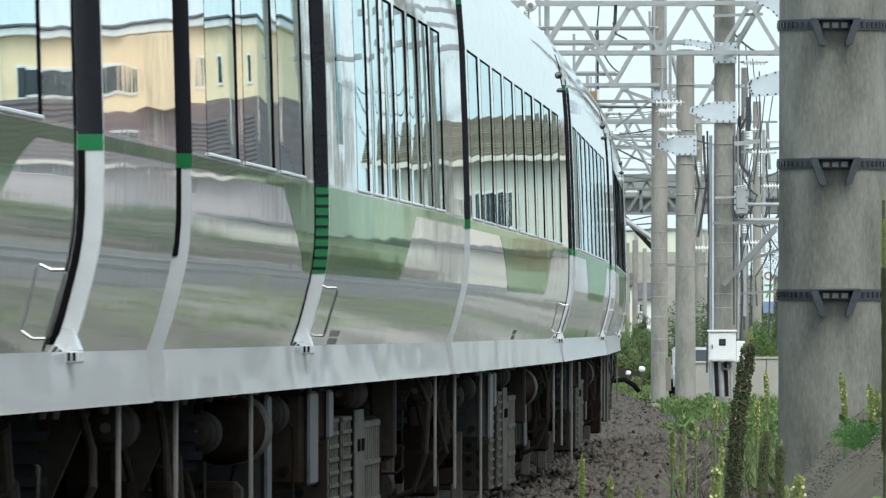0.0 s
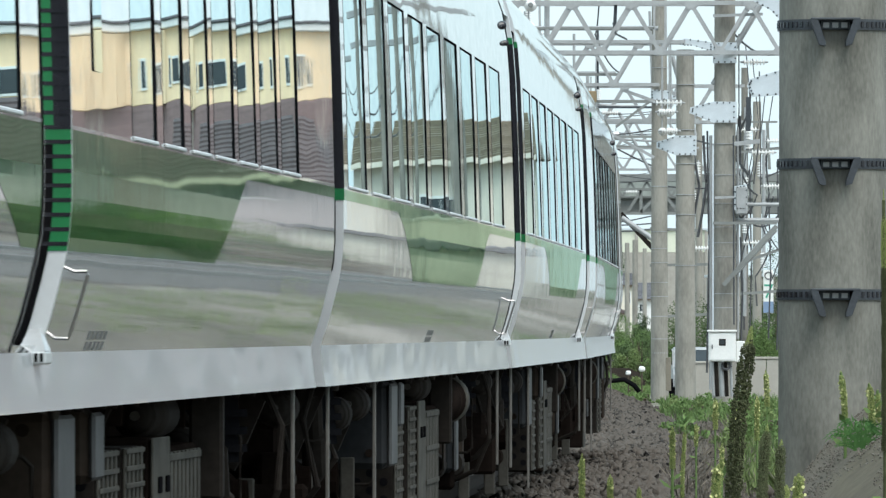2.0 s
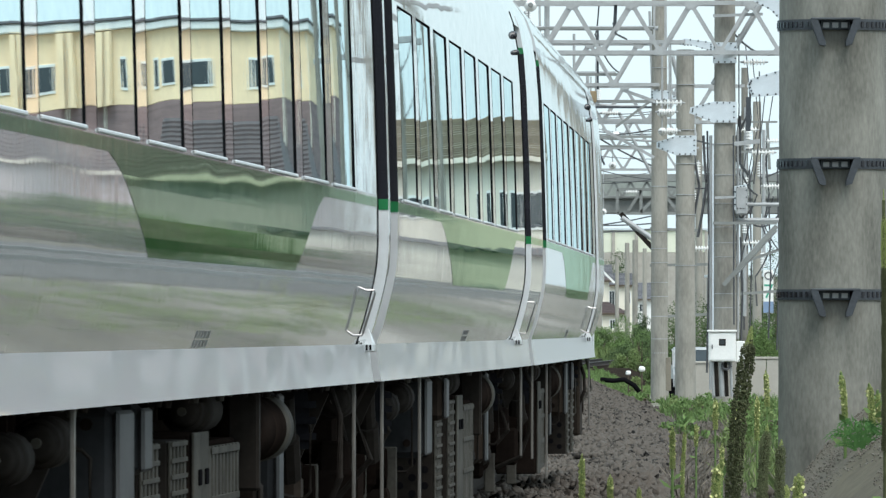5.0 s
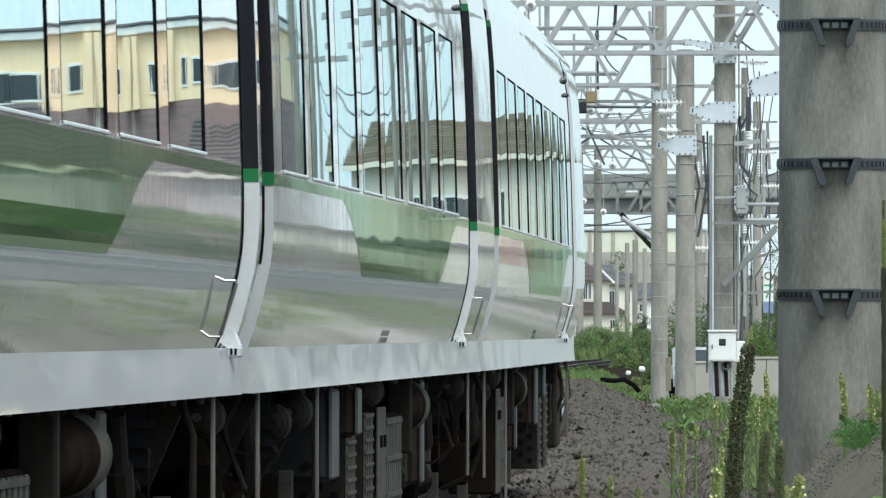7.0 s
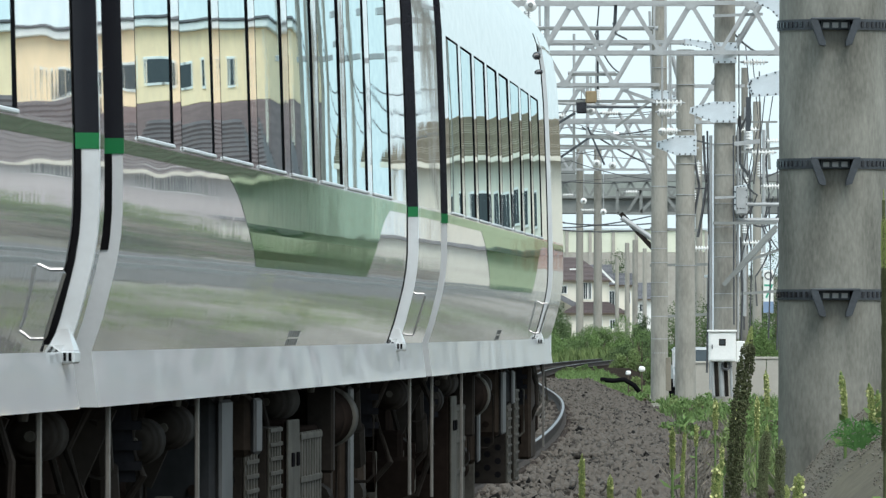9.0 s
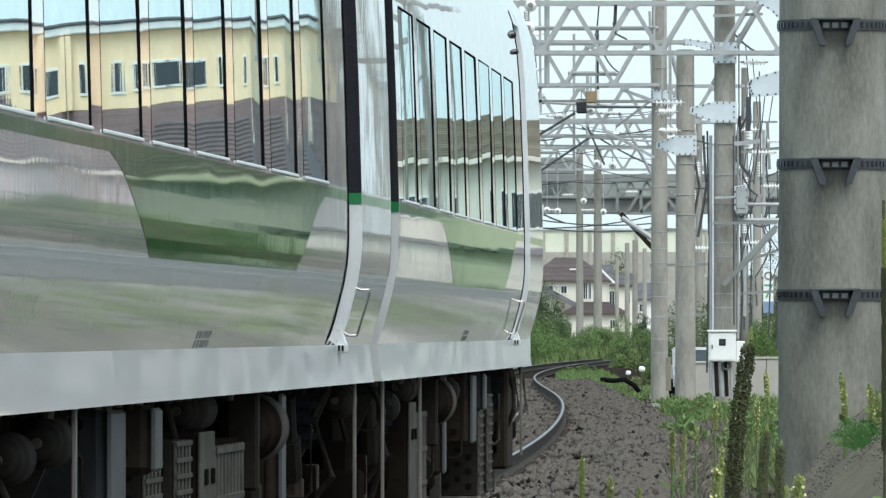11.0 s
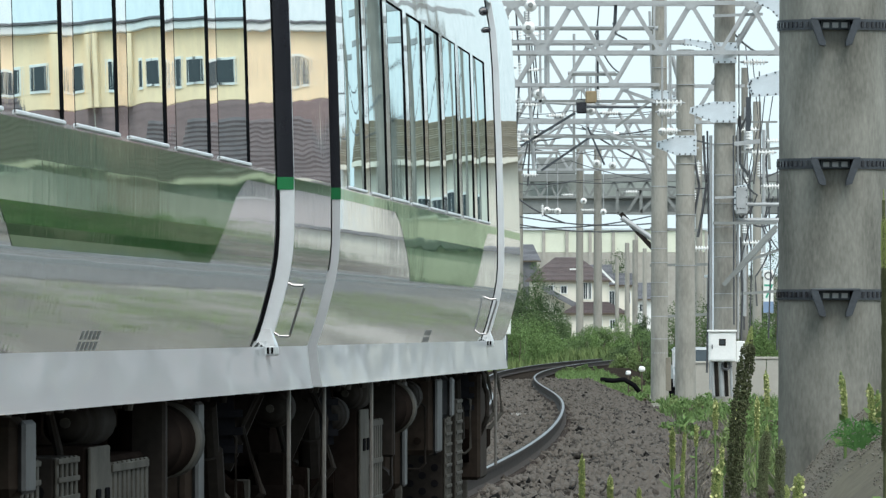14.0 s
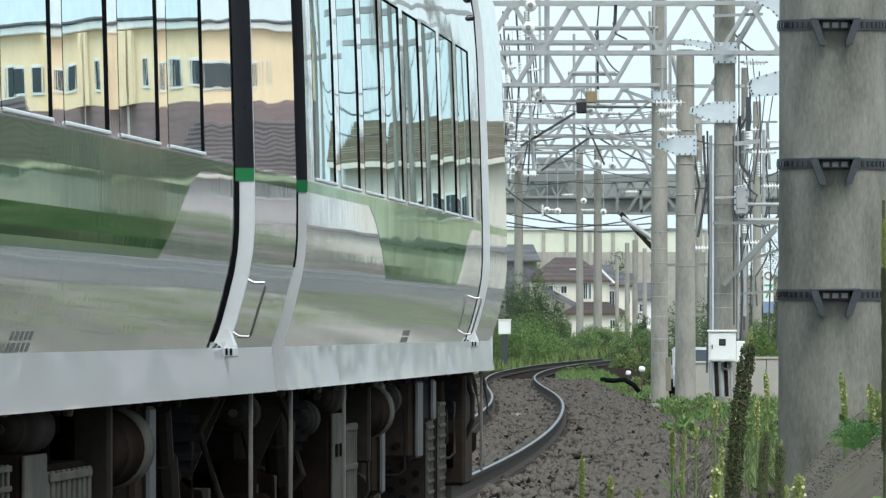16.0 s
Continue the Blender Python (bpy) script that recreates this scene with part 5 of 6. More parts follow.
for i in range(9):
    y = 196 + i * 16
    d = (262, 330, 420)[i % 3]
    wire([(885, y + 20 * math.sin(i)), (1010, y + 14 * math.sin(2 * i)), (1165, y + 26 * math.sin(1.3 * i))], d, 0.012 + 0.006 * (i % 2), 0.1)
for i in range(6):
    x = 1308 + 12 * i
    wire([(x, 60 + 22 * i % 160), (x + 12 * math.sin(i), 200 + 9 * i), (x - 10, 330 + 14 * math.sin(2 * i))], (200, 235, 262)[i % 3], 0.014)
for i in range(8):
    x, y = 1300 + 11.5 * i, 262 + 21 * (i * 5 % 12)
    wire([(x, y - 40), (x + 20 * math.sin(i * 1.9), y + 6), (x + 14 * math.cos(i), y + 60), (x - 6, y + 112)], (200, 235, 262)[i % 3], 0.013 + 0.006 * (i % 3), 0.06)
for x, y0, y1 in ((1252, 232, 660), (1299, 230, 610), (1311, 420, 640), (1327, 300, 640), (1361, 360, 600), (1376, 300, 620)):
    wire([(x, y0), (x + 3, (y0 + y1) / 2), (x - 1, y1)], 200 if x < 1320 else 262, 0.022)
for i, (x, y) in enumerate(((1325, 230), (1345, 300), (1330, 430), (1350, 460), (1365, 330), (1318, 400), (1372, 250), (1236, 300), (1240, 440), (1228, 350))):
    insulator(x, y, (235, 262)[i % 2], 0.35, i % 2 == 0, 6, 0.07)
for pts in ([(1305, 270), (1385, 262)], [(1300, 470), (1385, 440)], [(1310, 520), (1385, 515)], [(1150, 405), (1240, 408)], [(1150, 470), (1255, 468)], [(1180, 560), (1260, 556)]):
    ob = GANTRIES[235]
    bm = bmesh.new()
    bar(bm, at(*pts[0], 235) - ob.matrix_basis.translation, at(*pts[1], 235) - ob.matrix_basis.translation, 0.065)
    part("cross_arm", bm, GIRDER, ob, "grey steel cross arm")


def bracket_plate(pts, d, name="bracket_plate", label="pale galvanised bracket plate with bolts"):
    """A flat bolted plate whose outline is given by bearings."""
    ps = [at(x, y, d) for x, y in pts]
    base = sum(ps, Vector()) / len(ps)
    ob = thing(name, label, "bracket", Matrix.Translation(base), group="brackets on the poles")
    bm = bmesh.new()
    f = bm.faces.new([bm.verts.new(p - base) for p in ps])
    r = bmesh.ops.extrude_face_region(bm, geom=[f])
    bmesh.ops.translate(bm, verts=[v for v in r["geom"] if isinstance(v, bmesh.types.BMVert)], vec=(0, 0.03, 0))
    bmesh.ops.recalc_face_normals(bm, faces=bm.faces)
    part("plate", bm, PLATE, ob)
    bm = bmesh.new()
    for i, (a, b) in enumerate(zip(ps, ps[1:] + ps[:1])):
        for t in (0.2, 0.5, 0.8):
            q = a.lerp(b, t).lerp(base, 0.12) - base
            tube(bm, q - Vector((0, 0.02, 0)), q, 0.018, 0.018, 6)
    tagged(part("bolt", bm, DARKSTEEL, ob), kind="stuff")


for pts, d in [([(1262, 75), (1304, 75), (1304, 112), (1262, 112)], 199.72), ([(1262, 180), (1304, 180), (1304, 217), (1262, 217), (1220, 200), (1222, 190)], 199.72),
               ([(1197, 240), (1233, 240), (1233, 275), (1197, 275), (1162, 262), (1162, 252)], 211.74), ([(1328, 140), (1387, 122), (1387, 168), (1332, 172), (1322, 152)], 159.78),
               ([(1330, 0), (1387, -20), (1387, 42), (1365, 18)], 159.78), ([(1152, 158), (1180, 160), (1200, 175), (1152, 178)], 234.72), ([(1205, 80), (1226, 80), (1262, 92), (1262, 75), (1210, 68)], 211.74),
               ([(1300, 330), (1322, 326), (1322, 372), (1300, 372)], 199.72)]:
    bracket_plate(pts, d)


def lamp_box(px, py, d, w, h, mat, name, label):
    p = at(px, py, d)
    ob = thing(name, label, name.replace("_", " "), Matrix.Translation(p))
    part("housing", boxed(-w / 2, w / 2, -0.1, 0.1, -h / 2, h / 2, 0.03), mat, ob)
    bm = bmesh.new()
    tube(bm, (0, 0, h / 2), (0, 0, h / 2 + 0.35), 0.02, 0.02, 6)
    part("hanger", bm, STEEL, ob)


lamp_box(1046, 172, 234.5, 0.27, 0.3, AMBER, "switch_box", "small rust-brown switch box hung from a gantry")
lamp_box(1029, 188, 262, 0.28, 0.4, BLACK, "signal_box", "small black box hung from a gantry")
lamp_box(1312, 355, 199.8, 0.26, 0.6, STEEL, "relay_box", "grey metal relay box on a pole")


def control_cabinet():
    d = 196
    k = d / 16975
    p = at(1278, 640, d)
    ob = thing("control_cabinet", "white steel control cabinet fixed to a concrete pole", "cabinet", Matrix.Translation(p))
    part("body", boxed(-24 * k, 24 * k, -0.18, 0.18, 0, 52 * k, 0.015), WHITE, ob)
    part("hood", boxed(-26 * k, 26 * k, -0.22, 0.2, 52 * k, 56 * k, 0.01), WHITE, ob)
    part("side_unit", boxed(24.5 * k, 40 * k, -0.12, 0.14, -1 * k, 36 * k, 0.012), WHITE, ob, "narrower white side unit")
    door = part("door", boxed(-21 * k, 21 * k, -0.192, -0.181, 3 * k, 49 * k, 0.004), WHITE, ob)
    part("gauge_window", boxed(-6 * k, 6 * k, -0.2, -0.193, 28 * k, 40 * k, 0.004), GEARBOX, door, "dark square meter window")
    part("gauge_glass", boxed(-4 * k, 4 * k, -0.205, -0.2, 30 * k, 38 * k), PANE, door)
    part("latch", boxed(-19 * k, -17 * k, -0.21, -0.192, 22 * k, 30 * k, 0.003), DARKSTEEL, door)
    for i, (x, r) in enumerate(((-17, 0.03), (-11, 0.04), (-2, 0.05), (6, 0.04), (15, 0.03))):
        bm = bmesh.new()
        tube(bm, (x * k, 0, 0), (x * k + 0.03, 0, -62 * k), r, r, 10)
        part("conduit", bm, GEARBOX if i % 2 else STEEL, ob)
    bm = bmesh.new()
    pipe(bm, [(10 * k, -0.05, 0), (14 * k, -0.1, -9 * k), (8 * k, -0.12, -15 * k), (1 * k, -0.08, -12 * k), (0, -0.02, -4 * k)], 0.035)
    part("cable_loop", bm, CABLE, ob)


control_cabinet()


# ---------------------------------------------------------------- signs, wall, parked car
def sign_post():
    d = 330
    k = d / 16975
    p = at(1360, 478, d)
    ob = thing("sign_board", "narrow white sign with a ring and a green 7", "sign", Matrix.Translation(p))
    part("board", boxed(-9 * k, 9 * k, 0, 0.03, -60 * k, 0, 0.01), WHITE, ob)
    part("blue_panel", boxed(-9 * k, 9 * k, -0.006, 0, -76 * k, -56 * k, 0.004), SIGNBLUE, ob, "blue lower panel")
    bm = bmesh.new()
    ring = [(0.12 * math.cos(a), -0.008, -10 * k + 0.12 * math.sin(a)) for a in np.linspace(0, 2 * math.pi, 25)]
    pipe(bm, ring, 0.025, 5)
    part("ring", bm, MARKING, ob, "dark grey ring")
    fc = bpy.data.curves.new("digit", "FONT")
    fc.body, fc.size, fc.extrude, fc.align_x = "7", 36 * k, 0.004, "CENTER"
    fc.materials.append(SIGNGREEN)
    t = new("digit", fc)
    t.parent, t.matrix_basis = ob, pose(0, -0.006, -50 * k, 90)
    bm = bmesh.new()
    tube(bm, (0, 0.05, -76 * k), (0, 0.05, -130 * k), 0.04, 0.04, 8)
    part("post", bm, STEEL, ob)


sign_post()


def low_wall(px0, px1, y0, y1, d, name="low_wall", label="low plain concrete boundary wall"):
    k = d / 16975
    p = at(px0, y1, d)
    ob = thing(name, label, "wall", Matrix.Translation(p))
    n = max(1, round((px1 - px0) / 45))
    w = (px1 - px0) * k / n
    for i in range(n):
        part("wall_panel", boxed(i * w + 0.008, (i + 1) * w - 0.008, 0, 0.15, -0.4, (y1 - y0) * k, 0.012), CREAMWALL, ob)
    part("coping", boxed(0, (px1 - px0) * k, -0.03, 0.18, (y1 - y0) * k + 0.002, (y1 - y0) * k + 0.06, 0.01), CREAMWALL, ob)


CREAMWALL = material("pale_concrete_wall", (0.36, 0.34, 0.3), 0.9, 0.0, 0.15, 1, 14, 0.2)
low_wall(1222, 1262, 644, 692, 230)
low_wall(1318, 1395, 636, 690, 232)
low_wall(1545, 1640, 628, 700, 232)


def parked_car(px, py, d, mat):
    k = d / 16975
    p = at(px, py, d)
    ob = thing("parked_car", "small silver car parked behind the low wall", "car", Matrix.Translation(p) @ pose(0, 0, 0, 0, 0, 90))
    bm = bmesh.new()
    prof = [(-1.7, 0.35), (-1.7, 0.75), (-1.5, 0.85), (-0.95, 0.92), (-0.5, 1.38), (0.6, 1.42), (1.3, 1.0), (1.7, 0.9), (1.75, 0.35)]
    l = [bm.verts.new((x, -0.75, z)) for x, z in prof]
    r = [bm.verts.new((x, 0.75, z)) for x, z in prof]
    for i in range(len(prof)):
        j = (i + 1) % len(prof)
        bm.faces.new((l[i], l[j], r[j], r[i]))
    bm.faces.new(l[::-1])
    bm.faces.new(r)
    bmesh.ops.recalc_face_normals(bm, faces=bm.faces)
    bmesh.ops.bevel(bm, geom=bm.edges[:], offset=0.05, segments=2, affect="EDGES")
    part("body", bm, mat, ob)
    bm = bmesh.new()
    for s in (-1, 1):
        f = [bm.verts.new((x, s * 0.757, z)) for x, z in ((-0.85, 0.95), (-0.5, 1.3), (0.55, 1.34), (1.1, 0.98))]
        bm.faces.new(f)
    part("side_window", bm, PANE, ob)
    f = bmesh.new()
    f.faces.new([f.verts.new(v) for v in ((-0.98, -0.65, 0.95), (-0.98, 0.65, 0.95), (-0.55, 0.6, 1.35), (-0.55, -0.6, 1.35))])
    part("windscreen", f, PANE, ob)
    for x in (-1.1, 1.15):
        for s in (-1, 1):
            bm = bmesh.new()
            tube(bm, (x, s * 0.66, 0.3), (x, s * 0.8, 0.3), 0.3, 0.3, 18)
            part("wheel", bm, RUBBER, ob)


parked_car(1240, 711, 250, STEEL)


# ---------------------------------------------------------------- houses
def house(name, label, x0, x1, y0, y1, z0, eave, ridge, wall, roof, windows=(), hip=0.0, over=0.5, edge=None):
    """A house with walls, a tiled roof in courses, and framed windows on its near face (x, z, w, h)."""
    cx, cy = (x0 + x1) / 2, (y0 + y1) / 2
    ob = thing(name, label, "house", pose(cx, cy, z0))
    w, dp, e, rg = x1 - x0, y1 - y0, eave - z0, ridge - z0
    part("wall", boxed(-w / 2, w / 2, -dp / 2, dp / 2, 0, e), wall, ob)
    n = 18
    bm = bmesh.new()
    hw, hd = w / 2 + over, dp / 2 + over
    for i in range(n):
        f0, f1 = i / n, (i + 1) / n
        for s in (-1, 1):
            za, zb = e + (rg - e) * f0, e + (rg - e) * f1
            ya, yb = s * hd * (1 - f0), s * hd * (1 - f1)
            xa, xb = hw - hip * f0, hw - hip * f1
            v = [bm.verts.new(q) for q in ((-xa, ya, za + 0.05), (xa, ya, za + 0.05), (xb, yb, zb), (-xb, yb, zb))]
            bm.faces.new(v if s < 0 else v[::-1])
            v2 = [bm.verts.new(q) for q in ((-xa, ya, za - 0.02), (xa, ya, za - 0.02), (xa, ya, za + 0.05), (-xa, ya, za + 0.05))]
            bm.faces.new(v2)
    for s in (-1, 1):
        bm.faces.new([bm.verts.new(q) for q in ((s * hw, -hd, e), (s * hw, hd, e), (s * (hw - hip), 0, rg))])
    bmesh.ops.remove_doubles(bm, verts=bm.verts, dist=0.03)
    part("roof", bm, roof, ob)
    part("fascia", boxed(-hw, hw, -hd - 0.04, -hd + 0.06, e - 0.12, e + 0.04), edge or CREAM, ob, "eaves board")
    for x, z, ww, hh in windows:
        fr = part("window", boxed(x - ww / 2 - 0.08, x + ww / 2 + 0.08, -dp / 2 - 0.05, -dp / 2 + 0.02, z - hh / 2 - 0.08, z + hh / 2 + 0.08, 0.01), WHITE, ob, "white window frame")
        for s in (-1, 1):
            part("pane", boxed(x + (s - 1) * ww / 4 + 0.02, x + (s + 1) * ww / 4 - 0.02, -dp / 2 - 0.056, -dp / 2 - 0.03, z - hh / 2, z + hh / 2), PANE, fr)
    return ob


def far_house(px0, px1, ridge, eave, d, wall, roof, label, hip=0.0, windows=()):
    k = d / 16975
    a, b = at(px0, eave, d), at(px1, ridge, d)
    ob = house("house", label, a.x, b.x, d, d + 9, -0.6, a.z, b.z, wall, roof,
               [((x - (px0 + px1) / 2) * k, (582.5 - y) * k + 1.749, w * k, h * k) for x, y, w, h in windows], hip, 0.45, BARK)
    return ob


main = far_house(938, 1072, 455, 497, 950, CREAM, TILES, "cream house with a maroon hipped tile roof", 3.0, [(998, 513, 10, 12), (1036, 515, 7, 28), (1044, 515, 5, 28), (975, 514, 8, 14)])
# a lean-to roof slanting down along the front
bm = bmesh.new()
bar(bm, (-2.6, -5.6, 5.9), (1.1, -5.6, 3.9), 1.6, 0.5)
part("lean_to_roof", bm, GREYTILES, main, "dark grey lean-to roof")
part("skylight", boxed(0.2, 1.5, -3.4, -3.3, 7.6, 7.75), WHITE, main)
far_house(1062, 1122, 483, 505, 990, CREAM, GREYTILES, "cream house with a dark grey roof", 0.6, [(1083, 528, 9, 24), (1092, 528, 6, 24), (1112, 528, 7, 18)])
gable = far_house(1034, 1078, 468, 497, 970, CREAM, GREYTILES, "grey-roofed gable with white verge boards", 0.1)
for s in (-1, 1):
    bm = bmesh.new()
    bar(bm, (0, -5.3, 8.2), (s * 1.8, -5.3, 6.4), 0.22, 0.2)
    part("verge_board", bm, WHITE, gable)
far_house(1002, 1106, 534, 555, 900, CREAM, TILES, "low outbuilding with a brown tile roof", 2.0, [(1060, 572, 10, 10), (1084, 574, 8, 14)])
far_house(890, 950, 432, 462, 1020, GREYTILES, GREYTILES, "dark grey house half hidden by shrubs", 0.8)
far_house(1120, 1152, 500, 530, 1100, WHITE, GREYTILES, "small white house far behind the poles", 0.2, [(1136, 545, 8, 12)])


def far_hall(px0, px1, y0, y1, d, wall, label):
    k = d / 16975
    a, b = at(px0, y1, d), at(px1, y0, d)
    ob = thing("factory_hall", label, "hall", pose(a.x, d, -0.6))
    w, h = b.x - a.x, b.z + 0.6
    part("wall", boxed(0, w, 0, 30, 0, h * 0.8, 0.1), CREAMWALL, ob)
    part("upper_wall", boxed(0, w, 0.02, 30, h * 0.8 + 0.004, h, 0.05), wall, ob)
    n = 9
    for i in range(n + 1):
        part("pilaster", boxed(i * w / n - 0.25, i * w / n + 0.25, -0.25, 0, 0, h - 0.1, 0.02), CREAMWALL, ob)
    part("roof_edge", boxed(-0.3, w + 0.3, -0.4, 30.3, h + 0.003, h + 0.4, 0.05), PLATE, ob)


PALEYELLOW = material("pale_yellow_cladding", (0.66, 0.68, 0.55), 0.8, 0.0, 0.1, 0.3, 4, 0.1)
far_hall(880, 1250, 408, 600, 1500, PALEYELLOW, "long pale yellow hall in the distance")
far_hall(1260, 1450, 490, 600, 1400, CREAMWALL, "long pale concrete hall in the distance")


# ---------------------------------------------------------------- beyond the edge of the view, mirrored in the train
def apartment():
    """A cream apartment block with a dark clad lower part."""
    x0, x1, y = 34.5, 66.0, 330.0
    ob = thing("apartment_block", "cream-yellow apartment block with dark shingled lower storeys", "apartment building", pose(x0, y, -0.6))
    w, top, split = x1 - x0, 14.0, 10.9
    part("lower_wall", boxed(0, w, 0, 12, 0, split, 0.02), CLAD, ob, "dark brown-grey clad lower storeys")
    part("upper_wall", boxed(0, w, 0, 12, split + 0.004, top - 0.35, 0.02), YELLOW, ob, "cream-yellow upper storey")
    part("cornice", boxed(-0.3, w + 0.3, -0.35, 12.3, top - 0.345, top, 0.05), WHITE, ob, "white cornice")
    part("roof_edge", boxed(-0.4, w + 0.4, -0.45, 12.4, top + 0.004, top + 0.12, 0.03), GREYTILES, ob, "dark roof edge")
    for i, x in enumerate((1.5, 4.1, 5.1, 6.6, 10.2, 12.0, 12.8, 16.5, 17.3, 20.5, 22.0, 25.5, 28.2)):
        ww, hh = (1.0, 0.85) if i % 3 else (0.5, 1.0)
        fr = part("window", boxed(x - ww / 2 - 0.1, x + ww / 2 + 0.1, -0.06, 0.02, 12.0 - hh / 2 - 0.1, 12.0 + hh / 2 + 0.1, 0.01), WHITE, ob, "white-framed window")
        part("pane", boxed(x - ww / 2, x + ww / 2, -0.07, -0.03, 12.0 - hh / 2, 12.0 + hh / 2), PANE, fr)
    for x in (0.2, 8.6, 14.4, 19.0, 24.0):
        part("downpipe", boxed(x - 0.06, x + 0.06, -0.14, -0.02, 0, top - 0.4, 0.01), CREAM, ob)
    for x in (8.2, 9.0):
        part("wall_return", boxed(x - 0.3, x + 0.3, -0.6, -0.02, split, top - 0.4, 0.01), YELLOW, ob)
    for i, x in enumerate((3.0, 3.7, 9.8, 13.5, 15.2, 21.0)):
        fr = part("window", boxed(x - 0.3, x + 0.3, -0.06, 0.02, 8.3, 10.2, 0.01), WHITE, ob, "tall white-framed window")
        part("pane", boxed(x - 0.22, x + 0.22, -0.07, -0.03, 8.4, 10.1), PANE, fr)


CLAD = material("brown_grey_shingle_cladding", (0.23, 0.16, 0.155), 0.8, 0.0, 0.3, 0.7, 8, 0.4, streak=(0.4, 0.4, 6))
apartment()
house("house", "two-storey house with a wide olive-brown tiled roof", 15.5, 24.5, 275, 284, -0.6, 6.6, 8.0, CREAM, OLIVEROOF, [(-2, 5.6, 1.4, 1.0), (1.5, 5.6, 1.4, 1.0)], 0.8)
house("house", "brown-roofed house beside the apartment block", 36, 44, 270, 280, -0.6, 5.9, 9.2, LILAC, TILES, [(-2, 6.2, 1.2, 1.0)], 2.0)
house("house", "house with a mauve-brown tiled roof", 46, 55, 262, 272, -0.6, 5.9, 9.2, LILAC, TILES, [(0, 6.0, 1.2, 1.0)], 2.5)
house("house", "brown-roofed house near the line", 29.5, 35.5, 285, 294, -0.6, 5.9, 8.6, LILAC, TILES, [(0, 6.2, 1.2, 1.0)], 1.5)
for x, y, r in ((10.2, 150, 0.2), (11.6, 165, 0.12), (9.0, 122, 0.12), (14.2, 172, 0.17), (8.2, 140, 0.1)):
    ob = thing("line_pole", "grey concrete pole further along the line", "pole", pose(x, y, -0.65), group="poles beside the line")
    bm = bmesh.new()
    tube(bm, (0, 0, 0), (0, 0, 11), r * 1.1, r * 0.85, 20)
    part("shaft", bm, FAR_CONCRETE, ob)
    part("cross_arm", boxed(-0.9, 0.9, -0.05, 0.05, 7.2, 7.32, 0.01), STEEL, ob)
for a, b in (((8.2, 140, 5.3), (14.2, 172, 5.6)), ((8.2, 140, 6.2), (14.2, 172, 6.3)), ((9.0, 122, 5.6), (10.2, 150, 5.2))):
    bm = bmesh.new()
    a, b = Vector(a), Vector(b)
    pipe(bm, [a.lerp(b, i / 12) - a - Vector((0, 0, 3.2 * (i / 12) * (1 - i / 12))) for i in range(13)], 0.017, 6)
    tagged(part("overhead_cable", bm, CABLE, m=Matrix.Translation(a)), "dark overhead cable sagging between two poles", "cable", "cables between poles")
ob = thing("sign_board", "orange-red warning board on a post", "sign", pose(8.35, 165, 0))
part("board", boxed(-0.2, 0.2, -0.02, 0.02, 2.0, 2.75, 0.01), SIGNRED, ob)
bm = bmesh.new()
tube(bm, (0, 0.04, -0.7), (0, 0.04, 2.7), 0.03, 0.03, 8)
part("post", bm, STEEL, ob)


# unseen pale shed, added to lighten what the train side mirrors
for x0, x1, y, h, wall in ((13.5, 25, 238, 3.6, PALESHED),):
    ob = thing("long_shed", "long low pale shed added out of view for its reflection", "shed", pose(x0, y, -0.65))
    part("wall", boxed(0, x1 - x0, 0, 5, 0, h, 0.02), wall, ob)
    part("roof", boxed(-0.3, x1 - x0 + 0.3, -0.4, 5.4, h + 0.003, h + 0.25, 0.04), GREYTILES, ob)
    for i in range(int((x1 - x0) / 1.8)):
        part("panel_rib", boxed(i * 1.8, i * 1.8 + 0.08, -0.05, 0, 0, h - 0.05, 0.01), WEATHERED, ob)


def mirror_road():
    """A pale road with a white guard rail, added beyond the right edge of the view to streak the train's reflections.
    """
    ys = list(range(48, 236, 4))
    v, f = [], []
    for y in ys:
        x = 0.052 * y + 1.9
        v += [(x, y, ground_z(x, y) + 0.03), (x + 4.2, y, ground_z(x + 4.2, y) + 0.03)]
    f = [(2 * i, 2 * i + 1, 2 * i + 3, 2 * i + 2) for i in range(len(ys) - 1)]
    tagged(mesh_part("road", raw(v, f), ROADGREY), "pale worn asphalt side road added out of view for its reflection", "road", kind="structure")
    ob = thing("guard_rail", "grey galvanised guard rail along the side road, added for its reflection", "guard rail")
    for z in (-0.1, 0.2):
        bm = bmesh.new()
        for a, b in zip(ys, ys[1:]):
            bar(bm, (0.052 * a + 1.7, a, z), (0.052 * b + 1.7, b, z), 0.05, 0.12)
        part("rail_beam", bm, GIRDER, ob)
    for y in ys:
        part("post", boxed(0.052 * y + 1.66, 0.052 * y + 1.74, y - 0.04, y + 0.04, -0.7, 0.25), GIRDER, ob)


ROADGREY = material("pale_worn_asphalt", (0.1, 0.098, 0.094), 0.9, 0.0, 0.3, 0.4, 8, 0.2, spec=0.1)
mirror_road()


# ---------------------------------------------------------------- plants
LEAF_V = np.array([(0, 0, 0), (0.3, 0.1, 0.45), (0, 0.05, 1.0), (-0.3, 0.1, 0.45)])
LEAF_F = [(0, 1, 2, 3)]


